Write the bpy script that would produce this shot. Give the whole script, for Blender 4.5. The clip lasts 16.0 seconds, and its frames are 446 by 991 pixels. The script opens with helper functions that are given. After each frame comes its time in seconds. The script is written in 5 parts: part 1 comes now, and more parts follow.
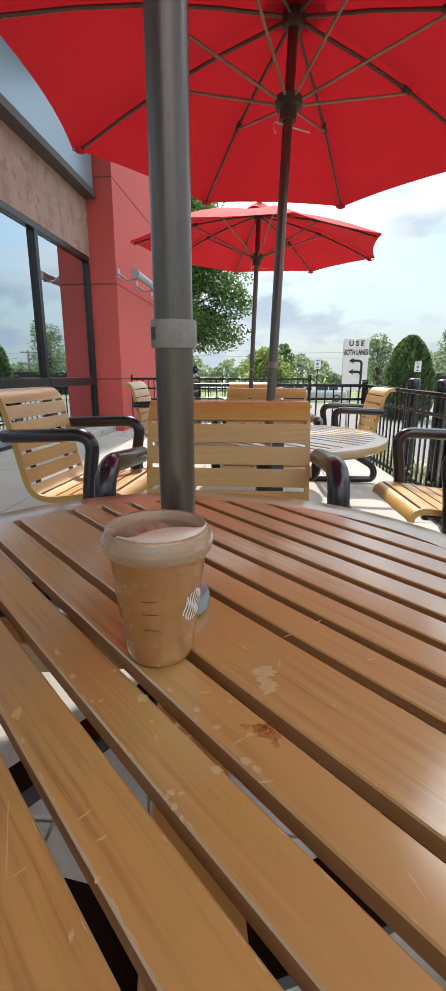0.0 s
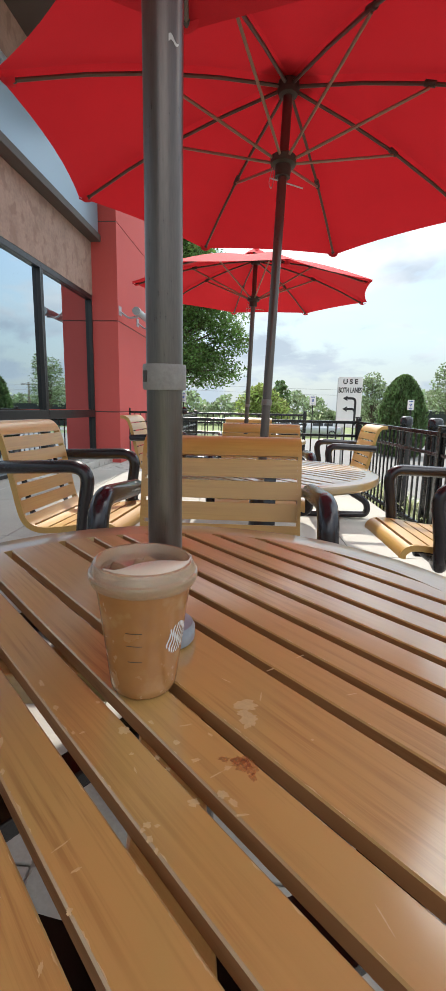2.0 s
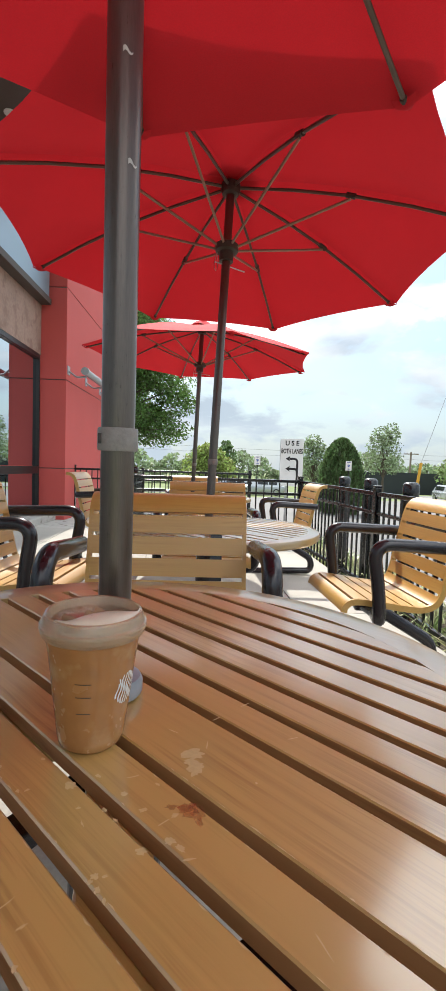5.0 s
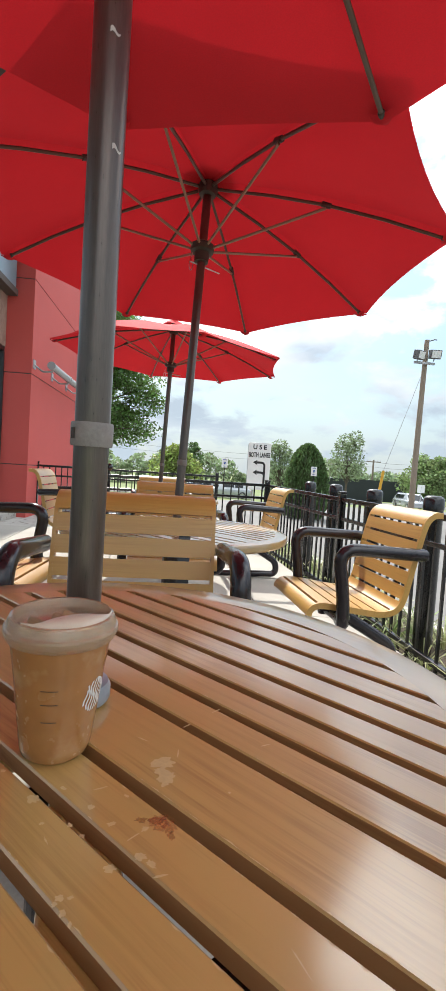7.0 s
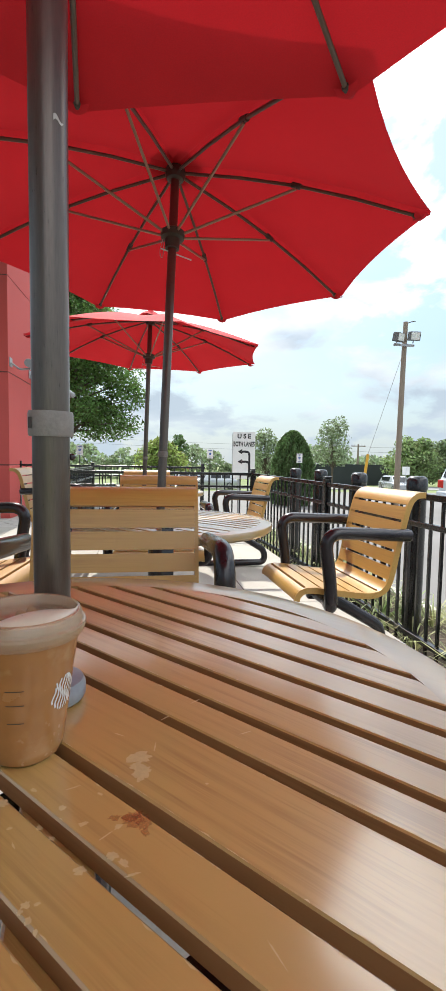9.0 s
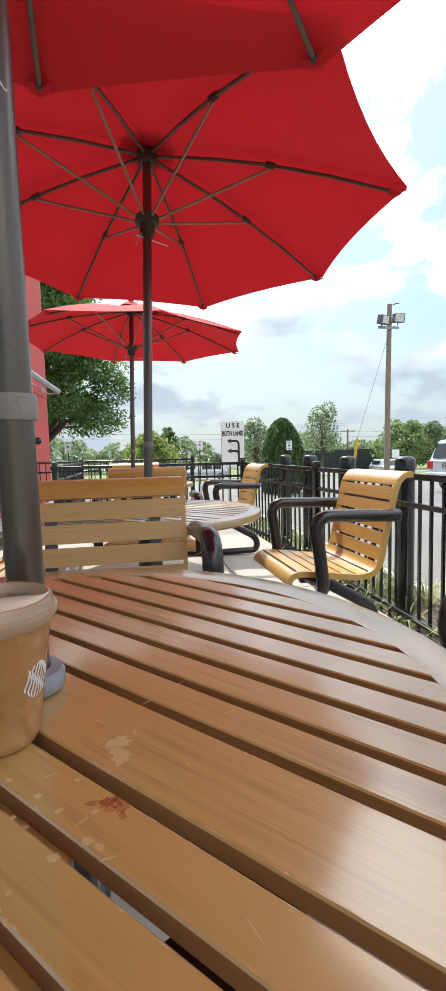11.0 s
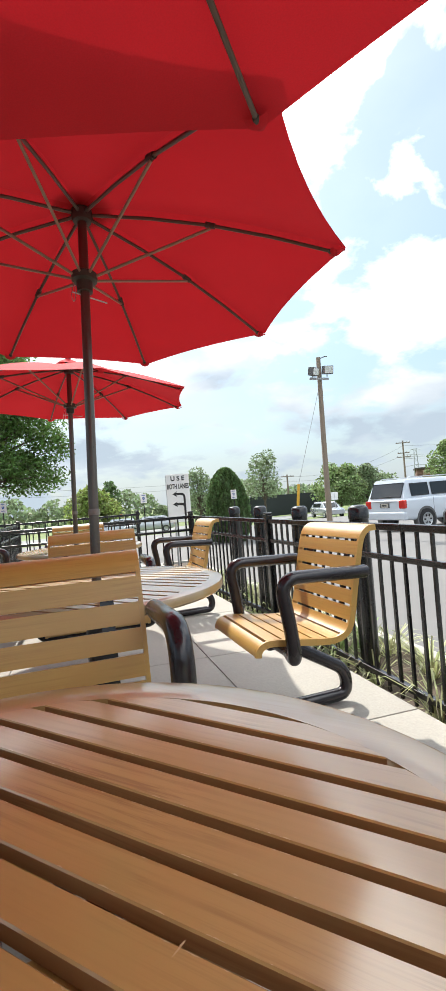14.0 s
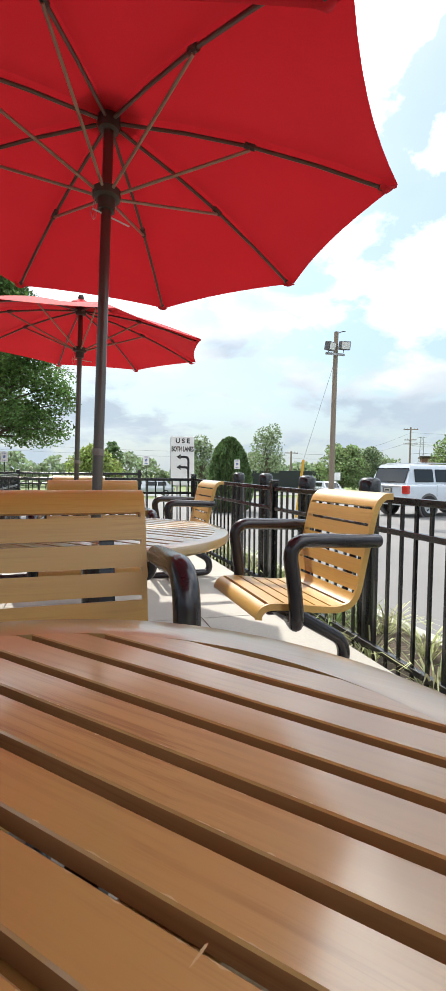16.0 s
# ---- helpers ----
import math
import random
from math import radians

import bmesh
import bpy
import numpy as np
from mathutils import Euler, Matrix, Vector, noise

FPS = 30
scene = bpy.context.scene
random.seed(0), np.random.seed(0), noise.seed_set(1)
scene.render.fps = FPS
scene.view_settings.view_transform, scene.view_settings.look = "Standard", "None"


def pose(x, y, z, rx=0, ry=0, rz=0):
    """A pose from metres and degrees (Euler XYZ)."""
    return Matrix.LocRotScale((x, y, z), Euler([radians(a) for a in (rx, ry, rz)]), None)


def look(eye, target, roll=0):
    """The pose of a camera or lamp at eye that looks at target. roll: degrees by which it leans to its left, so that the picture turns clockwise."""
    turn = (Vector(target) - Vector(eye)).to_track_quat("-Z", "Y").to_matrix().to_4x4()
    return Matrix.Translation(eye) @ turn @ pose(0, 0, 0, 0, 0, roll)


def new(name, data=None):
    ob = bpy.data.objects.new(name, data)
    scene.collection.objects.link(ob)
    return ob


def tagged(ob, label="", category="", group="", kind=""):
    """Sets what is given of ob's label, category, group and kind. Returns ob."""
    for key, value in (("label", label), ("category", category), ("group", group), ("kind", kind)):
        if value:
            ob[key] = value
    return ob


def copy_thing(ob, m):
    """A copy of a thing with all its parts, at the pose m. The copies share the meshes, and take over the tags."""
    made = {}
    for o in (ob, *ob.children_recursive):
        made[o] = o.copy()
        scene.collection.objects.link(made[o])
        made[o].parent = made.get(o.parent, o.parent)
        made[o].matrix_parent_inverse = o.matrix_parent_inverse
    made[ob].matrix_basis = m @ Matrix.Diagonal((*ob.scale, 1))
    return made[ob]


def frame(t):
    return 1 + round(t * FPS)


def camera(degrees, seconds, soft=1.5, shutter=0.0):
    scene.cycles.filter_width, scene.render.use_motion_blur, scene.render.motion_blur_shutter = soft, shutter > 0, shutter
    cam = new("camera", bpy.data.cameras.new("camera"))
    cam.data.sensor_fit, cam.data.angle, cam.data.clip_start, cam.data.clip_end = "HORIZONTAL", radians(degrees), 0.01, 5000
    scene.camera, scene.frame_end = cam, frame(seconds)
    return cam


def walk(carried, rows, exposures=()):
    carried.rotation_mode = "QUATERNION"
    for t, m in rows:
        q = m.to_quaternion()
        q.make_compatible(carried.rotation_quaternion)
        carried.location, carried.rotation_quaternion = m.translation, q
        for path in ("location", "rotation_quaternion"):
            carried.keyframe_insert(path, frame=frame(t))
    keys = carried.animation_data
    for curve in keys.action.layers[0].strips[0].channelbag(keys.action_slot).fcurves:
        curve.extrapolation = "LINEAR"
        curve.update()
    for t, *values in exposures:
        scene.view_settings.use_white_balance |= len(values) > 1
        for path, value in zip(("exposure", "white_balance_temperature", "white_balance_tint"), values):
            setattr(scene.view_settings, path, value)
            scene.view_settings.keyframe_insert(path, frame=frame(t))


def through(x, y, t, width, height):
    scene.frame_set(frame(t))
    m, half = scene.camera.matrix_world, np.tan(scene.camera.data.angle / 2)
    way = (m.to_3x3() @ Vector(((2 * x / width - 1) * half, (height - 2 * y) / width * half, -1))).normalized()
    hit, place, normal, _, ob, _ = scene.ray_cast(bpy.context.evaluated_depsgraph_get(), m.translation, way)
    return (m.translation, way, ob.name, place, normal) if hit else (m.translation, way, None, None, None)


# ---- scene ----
cam = camera(51.26, 16.0)
PATH = [
    (0, (0.0823, 0.0480, 1.0225), (-0.0024, 1.9812, 0.5170), 0.11),
    (0.5, (0.0780, 0.0445, 1.0356), (-0.0060, 1.9916, 0.5863), 1.91),
    (1, (0.0799, 0.0465, 1.0142), (0.0075, 1.9966, 0.5758), 2.08),
    (1.5, (0.0769, 0.0466, 1.0148), (-0.0005, 1.9968, 0.5780), 1.61),
    (2, (0.0938, 0.0300, 1.0298), (0.0251, 1.9948, 0.6622), 1.12),
    (2.5, (0.0968, 0.0011, 1.0379), (0.0443, 1.9801, 0.7539), 0.87),
    (3, (0.1025, -0.0094, 1.0377), (0.1241, 1.9801, 0.8339), 1.00),
    (3.5, (0.1033, -0.0074, 1.0299), (0.2042, 1.9839, 0.8725), 0.89),
    (4, (0.1065, -0.0184, 1.0280), (0.2268, 1.9738, 0.8982), 1.00),
    (6.5, (0.0682, 0.0024, 1.0397), (0.3132, 1.9846, 0.9351), 4.05),
    (7, (0.0814, 0.0025, 1.0293), (0.3791, 1.9777, 0.9290), 3.71),
    (7.5, (0.0864, 0.0057, 1.0254), (0.4142, 1.9759, 0.9200), 2.85),
    (8, (0.0782, 0.0133, 1.0292), (0.4125, 1.9817, 0.9125), 2.70),
    (8.5, (0.0905, 0.0156, 1.0305), (0.4334, 1.9817, 0.9001), 1.79),
    (9, (0.1055, 0.0139, 1.0224), (0.4563, 1.9781, 0.8854), 1.03),
    (11.5, (0.1409, 0.0214, 1.0068), (0.5317, 1.9745, 0.8264), -1.84),
    (12, (0.1682, 0.0140, 1.0068), (0.5960, 1.9597, 0.8296), -2.09),
    (12.5, (0.2027, 0.0080, 1.0070), (0.7947, 1.9107, 0.8350), -1.28),
    (13, (0.2005, 0.0135, 1.0036), (0.8505, 1.8979, 0.8411), -0.89),
    (13.5, (0.1782, 0.0544, 1.0556), (0.8359, 1.9428, 1.0159), -1.70),
    (14, (0.1190, 0.1941, 1.0663), (0.7438, 2.0939, 1.0882), -4.58),
    (14.5, (0.1160, 0.2988, 1.0176), (0.7345, 2.2006, 1.0397), -3.59),
    (15, (0.1155, 0.3234, 0.9948), (0.7290, 2.2267, 0.9615), -2.18),
    (15.5, (0.1116, 0.3261, 0.9910), (0.7275, 2.2273, 0.9121), -0.38),
    (16, (0.1106, 0.3215, 0.9883), (0.7280, 2.2211, 0.8867), 0.59),
]
walk(cam, [(t, look(eye, target, roll)) for t, eye, target, roll in PATH])

# ---- world, sun, exposure ----
SUN_AZ, SUN_EL = radians(-4.0), radians(50.0)      # azimuth from +y towards +x
world = bpy.data.worlds.new("sky")
scene.world = world
world.use_nodes = True


def build_sky():
    nt = world.node_tree
    nt.nodes.clear()
    n, l = nt.nodes.new, nt.links.new
    out, bg = n("ShaderNodeOutputWorld"), n("ShaderNodeBackground")
    sky = n("ShaderNodeTexSky")
    sky.sky_type, sky.sun_disc = "NISHITA", False
    sky.sun_elevation, sky.sun_rotation = SUN_EL, SUN_AZ
    sky.air_density, sky.dust_density = 1.2, 1.5
    co = n("ShaderNodeTexCoord")
    sep = n("ShaderNodeSeparateXYZ")
    l(co.outputs["Generated"], sep.inputs[0])
    # clouds on a flat layer: divide the direction by its height
    zc = n("ShaderNodeMath"); zc.operation = "MAXIMUM"; zc.inputs[1].default_value = 0.03
    l(sep.outputs["Z"], zc.inputs[0])
    zo = n("ShaderNodeMath"); zo.operation = "ADD"; zo.inputs[1].default_value = 0.30
    l(zc.outputs[0], zo.inputs[0])
    dx = n("ShaderNodeMath"); dx.operation = "DIVIDE"
    dy = n("ShaderNodeMath"); dy.operation = "DIVIDE"
    l(sep.outputs["X"], dx.inputs[0]); l(zo.outputs[0], dx.inputs[1])
    l(sep.outputs["Y"], dy.inputs[0]); l(zo.outputs[0], dy.inputs[1])
    vec = n("ShaderNodeCombineXYZ")
    l(dx.outputs[0], vec.inputs[0]); l(dy.outputs[0], vec.inputs[1])
    vec.inputs[2].default_value = 3.7
    cover = n("ShaderNodeTexNoise")
    cover.inputs["Scale"].default_value, cover.inputs["Detail"].default_value = 3.1, 9.0
    cover.inputs["Roughness"].default_value, cover.inputs["Distortion"].default_value = 0.55, 0.25
    l(vec.outputs[0], cover.inputs["Vector"])
    mask = n("ShaderNodeValToRGB")
    mask.color_ramp.elements[0].position, mask.color_ramp.elements[1].position = 0.44, 0.57
    mask.color_ramp.elements[0].color = (0.10, 0.10, 0.10, 1)      # thin veil in the gaps
    l(cover.outputs["Fac"], mask.inputs[0])
    shade = n("ShaderNodeTexNoise")
    shade.inputs["Scale"].default_value, shade.inputs["Detail"].default_value = 2.6, 5.0
    shade.inputs["Roughness"].default_value = 0.45
    off = n("ShaderNodeVectorMath"); off.operation = "ADD"; off.inputs[1].default_value = (4.3, 1.1, 2.0)
    l(vec.outputs[0], off.inputs[0]); l(off.outputs[0], shade.inputs["Vector"])
    # cloud bases are greyer low in the sky, tops whiter above
    lift = n("ShaderNodeMapRange")
    lift.inputs["From Min"].default_value, lift.inputs["From Max"].default_value = 0.09, 0.32
    lift.inputs["To Min"].default_value, lift.inputs["To Max"].default_value = -0.10, 0.12
    l(sep.outputs["Z"], lift.inputs["Value"])
    lifted = n("ShaderNodeMath"); lifted.operation = "ADD"
    l(shade.outputs["Fac"], lifted.inputs[0]); l(lift.outputs["Result"], lifted.inputs[1])
    tone = n("ShaderNodeValToRGB")
    tone.color_ramp.elements[0].position, tone.color_ramp.elements[1].position = 0.35, 0.64
    tone.color_ramp.elements[0].color = (3.3, 3.95, 4.7, 1)
    tone.color_ramp.elements[1].color = (7.4, 7.6, 7.7, 1)
    l(lifted.outputs[0], tone.inputs[0])
    # thin bright cloud round the sun
    dot = n("ShaderNodeVectorMath"); dot.operation = "DOT_PRODUCT"
    dot.inputs[1].default_value = (math.sin(SUN_AZ) * math.cos(SUN_EL), math.cos(SUN_AZ) * math.cos(SUN_EL), math.sin(SUN_EL))
    l(co.outputs["Generated"], dot.inputs[0])
    near = n("ShaderNodeMapRange")
    near.inputs["From Min"].default_value, near.inputs["From Max"].default_value = 0.80, 1.0
    near.inputs["To Min"].default_value, near.inputs["To Max"].default_value = 1.0, 1.25
    l(dot.outputs["Value"], near.inputs["Value"])
    high = n("ShaderNodeMapRange")          # thinner, brighter cloud overhead than near the horizon
    high.inputs["From Min"].default_value, high.inputs["From Max"].default_value = 0.24, 0.60
    high.inputs["To Min"].default_value, high.inputs["To Max"].default_value = 1.0, 2.5
    l(sep.outputs["Z"], high.inputs["Value"])
    both = n("ShaderNodeMath"); both.operation = "MULTIPLY"
    l(near.outputs["Result"], both.inputs[0]); l(high.outputs["Result"], both.inputs[1])
    glow = n("ShaderNodeVectorMath"); glow.operation = "SCALE"
    l(tone.outputs["Color"], glow.inputs[0]); l(both.outputs[0], glow.inputs["Scale"])
    mix = n("ShaderNodeMix"); mix.data_type = "RGBA"
    l(mask.outputs["Color"], mix.inputs["Factor"])
    clear = n("ShaderNodeVectorMath"); clear.operation = "MULTIPLY"; clear.inputs[1].default_value = (0.92, 1.01, 1.01)
    l(sky.outputs["Color"], clear.inputs[0])
    l(clear.outputs[0], mix.inputs["A"]); l(glow.outputs[0], mix.inputs["B"])
    # pale haze along the horizon
    low = n("ShaderNodeMapRange")
    low.inputs["From Min"].default_value, low.inputs["From Max"].default_value = 0.0, 0.34
    low.inputs["To Min"].default_value, low.inputs["To Max"].default_value = 0.80, 0.0
    low.interpolation_type = "SMOOTHSTEP"
    l(sep.outputs["Z"], low.inputs["Value"])
    haze = n("ShaderNodeMix"); haze.data_type = "RGBA"
    l(low.outputs["Result"], haze.inputs["Factor"]); l(mix.outputs["Result"], haze.inputs["A"])
    haze.inputs["B"].default_value = (3.5, 4.15, 4.70, 1)
    l(haze.outputs["Result"], bg.inputs["Color"])
    bg.inputs["Strength"].default_value = 0.11
    l(bg.outputs[0], out.inputs[0])


build_sky()
scene.view_settings.exposure = 0.65
sun_data = bpy.data.lights.new("sun", "SUN")
sun_data.energy, sun_data.angle, sun_data.color = 3.7, radians(0.8), (1.0, 0.95, 0.87)
sun = new("sun", sun_data)
sun_dir = Vector((math.sin(SUN_AZ) * math.cos(SUN_EL), math.cos(SUN_AZ) * math.cos(SUN_EL), math.sin(SUN_EL)))
sun.matrix_world = look(sun_dir * 40, (0, 0, 0))


# ---- materials ----
def surface(name, base, rough=0.6, metal=0.0, vary=0.12, scale=6.0, fine=60.0, bump=0.1, stretch=(1, 1, 1),
            per_object=0.0, coat=0.0, second=None, spots=0.0, clear=0.0, space="Object"):
    """A procedural material: broad and fine variation, relief, optional grain direction, spots of a second colour."""
    m = bpy.data.materials.new(name)
    m.use_nodes = True
    nt = m.node_tree
    n, l = nt.nodes.new, nt.links.new
    b = nt.nodes["Principled BSDF"]
    co = n("ShaderNodeTexCoord")
    mp = n("ShaderNodeMapping")
    mp.inputs["Scale"].default_value = stretch
    l(co.outputs[space], mp.inputs[0])
    info = n("ShaderNodeObjectInfo")
    shift = n("ShaderNodeVectorMath"); shift.operation = "SCALE"; shift.inputs["Scale"].default_value = 17.0
    spread = n("ShaderNodeCombineXYZ")
    if per_object:
        for i in range(3):
            l(info.outputs["Random"], spread.inputs[i])
    l(spread.outputs[0], shift.inputs[0])
    add = n("ShaderNodeVectorMath"); add.operation = "ADD"
    l(mp.outputs[0], add.inputs[0]); l(shift.outputs[0], add.inputs[1])
    broad, grain = n("ShaderNodeTexNoise"), n("ShaderNodeTexNoise")
    broad.inputs["Scale"].default_value, broad.inputs["Detail"].default_value = scale, 4.0
    grain.inputs["Scale"].default_value, grain.inputs["Detail"].default_value = fine, 5.0
    l(add.outputs[0], broad.inputs["Vector"]); l(add.outputs[0], grain.inputs["Vector"])
    c0 = tuple(max(0.0, v * (1 - vary)) for v in base) + (1,)
    c1 = tuple(min(1.0, v * (1 + vary)) for v in base) + (1,)
    mixa = n("ShaderNodeMix"); mixa.data_type = "RGBA"
    mixa.inputs["A"].default_value, mixa.inputs["B"].default_value = c0, c1
    avg = n("ShaderNodeMath"); avg.operation = "MULTIPLY_ADD"
    avg.inputs[1].default_value = 0.5
    half = n("ShaderNodeMath"); half.operation = "MULTIPLY"; half.inputs[1].default_value = 0.5
    l(grain.outputs["Fac"], half.inputs[0])
    l(broad.outputs["Fac"], avg.inputs[0]); l(half.outputs[0], avg.inputs[2])
    wide = n("ShaderNodeMapRange")
    wide.inputs["From Min"].default_value, wide.inputs["From Max"].default_value = 0.32, 0.68
    l(avg.outputs[0], wide.inputs["Value"])
    l(wide.outputs["Result"], mixa.inputs["Factor"])
    col = mixa.outputs["Result"]
    if second and spots:
        pat = n("ShaderNodeTexNoise")
        pat.inputs["Scale"].default_value, pat.inputs["Detail"].default_value = scale * 1.7, 6.0
        l(add.outputs[0], pat.inputs["Vector"])
        ramp = n("ShaderNodeValToRGB")
        ramp.color_ramp.elements[0].position, ramp.color_ramp.elements[1].position = 0.66 - spots * 0.3, 0.72 - spots * 0.2
        l(pat.outputs["Fac"], ramp.inputs[0])
        mixs = n("ShaderNodeMix"); mixs.data_type = "RGBA"
        l(ramp.outputs["Color"], mixs.inputs["Factor"]); l(col, mixs.inputs["A"])
        mixs.inputs["B"].default_value = (*second, 1)
        col = mixs.outputs["Result"]
    if per_object:
        hsv = n("ShaderNodeHueSaturation")
        rng = n("ShaderNodeMapRange")
        rng.inputs["To Min"].default_value, rng.inputs["To Max"].default_value = 1 - per_object, 1 + per_object
        l(info.outputs["Random"], rng.inputs["Value"]); l(rng.outputs["Result"], hsv.inputs["Value"])
        l(col, hsv.inputs["Color"])
        col = hsv.outputs["Color"]
    l(col, b.inputs["Base Color"])
    rr = n("ShaderNodeMapRange")
    rr.inputs["To Min"].default_value, rr.inputs["To Max"].default_value = max(0.02, rough * 0.8), min(1.0, rough * 1.2)
    l(grain.outputs["Fac"], rr.inputs["Value"]); l(rr.outputs["Result"], b.inputs["Roughness"])
    b.inputs["Metallic"].default_value = metal
    b.inputs["Coat Weight"].default_value = coat
    b.inputs["Coat Roughness"].default_value = 0.15
    if clear:
        b.inputs["Transmission Weight"].default_value = clear
    if bump:
        bm_node = n("ShaderNodeBump")
        bm_node.inputs["Strength"].default_value, bm_node.inputs["Distance"].default_value = bump, 0.01
        l(grain.outputs["Fac"], bm_node.inputs["Height"]); l(bm_node.outputs[0], b.inputs["Normal"])
    return m


def wood(name, base, coat=1.0, coat_rough=0.14, coat_ior=1.6, grain_dark=0.60, rough=0.45):
    """Varnished boards: fine dark grain lines along local x that fade in and out, broad tint, clear coat."""
    m = bpy.data.materials.new(name)
    m.use_nodes = True
    nt = m.node_tree
    n, l = nt.nodes.new, nt.links.new
    b = nt.nodes["Principled BSDF"]
    co = n("ShaderNodeTexCoord")
    warp = n("ShaderNodeTexNoise")
    warp.inputs["Scale"].default_value, warp.inputs["Detail"].default_value = 3.0, 2.0
    l(co.outputs["Object"], warp.inputs["Vector"])
    push = n("ShaderNodeVectorMath"); push.operation = "MULTIPLY_ADD"
    push.inputs[1].default_value = (0.0, 0.020, 0.020)
    l(warp.outputs["Color"], push.inputs[0]); l(co.outputs["Object"], push.inputs[2])
    mp = n("ShaderNodeMapping")
    mp.inputs["Scale"].default_value = (1.5, 125.0, 125.0)
    l(push.outputs[0], mp.inputs[0])
    line = n("ShaderNodeTexNoise")
    line.inputs["Scale"].default_value, line.inputs["Detail"].default_value = 1.0, 4.0
    line.inputs["Roughness"].default_value = 0.7
    l(mp.outputs[0], line.inputs["Vector"])
    ramp = n("ShaderNodeValToRGB")
    ramp.color_ramp.elements[0].position, ramp.color_ramp.elements[1].position = 0.38, 0.54
    l(line.outputs["Fac"], ramp.inputs[0])
    where = n("ShaderNodeTexNoise")
    where.inputs["Scale"].default_value, where.inputs["Detail"].default_value = 7.0, 3.0
    l(co.outputs["Object"], where.inputs["Vector"])
    amount = n("ShaderNodeMapRange")
    amount.inputs["From Min"].default_value, amount.inputs["From Max"].default_value = 0.42, 0.66
    amount.inputs["To Min"].default_value, amount.inputs["To Max"].default_value = 0.12, 0.85
    l(where.outputs["Fac"], amount.inputs["Value"])
    inv = n("ShaderNodeMath"); inv.operation = "SUBTRACT"; inv.inputs[0].default_value = 1.0
    l(ramp.outputs["Color"], inv.inputs[1])
    dark = n("ShaderNodeMath"); dark.operation = "MULTIPLY"
    l(inv.outputs[0], dark.inputs[0]); l(amount.outputs["Result"], dark.inputs[1])
    tint = n("ShaderNodeMix"); tint.data_type = "RGBA"
    tint.inputs["A"].default_value = tuple(v * k for v, k in zip(base, (0.90, 0.84, 0.78))) + (1,)
    tint.inputs["B"].default_value = tuple(min(1.0, v * k) for v, k in zip(base, (1.10, 1.14, 1.18))) + (1,)
    l(where.outputs["Fac"], tint.inputs["Factor"])
    col = n("ShaderNodeMix"); col.data_type = "RGBA"
    l(dark.outputs[0], col.inputs["Factor"]); l(tint.outputs["Result"], col.inputs["A"])
    col.inputs["B"].default_value = tuple(v * k for v, k in zip(base, (grain_dark, grain_dark * 0.9, grain_dark * 0.8))) + (1,)
    l(col.outputs["Result"], b.inputs["Base Color"])
    b.inputs["Roughness"].default_value = rough
    cr = n("ShaderNodeMapRange")
    cr.inputs["To Min"].default_value, cr.inputs["To Max"].default_value = coat_rough * 0.9, coat_rough * 1.1
    l(where.outputs["Fac"], cr.inputs["Value"]); l(cr.outputs["Result"], b.inputs["Coat Roughness"])
    b.inputs["Coat Weight"].default_value, b.inputs["Coat IOR"].default_value = coat, coat_ior
    bp = n("ShaderNodeBump")
    bp.inputs["Strength"].default_value, bp.inputs["Distance"].default_value = 0.10, 0.001
    l(line.outputs["Fac"], bp.inputs["Height"]); l(bp.outputs[0], b.inputs["Normal"])
    wave = n("ShaderNodeBump")          # slow unevenness of the varnish
    wave.inputs["Strength"].default_value, wave.inputs["Distance"].default_value = 0.12, 0.004
    l(warp.outputs["Fac"], wave.inputs["Height"]); l(wave.outputs[0], b.inputs["Coat Normal"])
    return m


def leafy(name, base, through=0.35):
    """Leaves: varied per island, some light passes through."""
    m = bpy.data.materials.new(name)
    m.use_nodes = True
    nt = m.node_tree
    n, l = nt.nodes.new, nt.links.new
    b, out = nt.nodes["Principled BSDF"], nt.nodes["Material Output"]
    geo = n("ShaderNodeNewGeometry")
    hsv = n("ShaderNodeHueSaturation")
    hsv.inputs["Color"].default_value = (*base, 1)
    r1, r2 = n("ShaderNodeMapRange"), n("ShaderNodeMapRange")
    r1.inputs["To Min"].default_value, r1.inputs["To Max"].default_value = 0.4, 1.6
    r2.inputs["To Min"].default_value, r2.inputs["To Max"].default_value = 0.475, 0.515
    l(geo.outputs["Random Per Island"], r1.inputs["Value"]); l(geo.outputs["Random Per Island"], r2.inputs["Value"])
    l(r1.outputs[0], hsv.inputs["Value"]); l(r2.outputs[0], hsv.inputs["Hue"])
    l(hsv.outputs[0], b.inputs["Base Color"])
    b.inputs["Roughness"].default_value = 0.55
    tr, mix = n("ShaderNodeBsdfTranslucent"), n("ShaderNodeMixShader")
    l(hsv.outputs[0], tr.inputs["Color"])
    mix.inputs[0].default_value = through
    l(b.outputs[0], mix.inputs[1]); l(tr.outputs[0], mix.inputs[2]); l(mix.outputs[0], out.inputs[0])
    return m


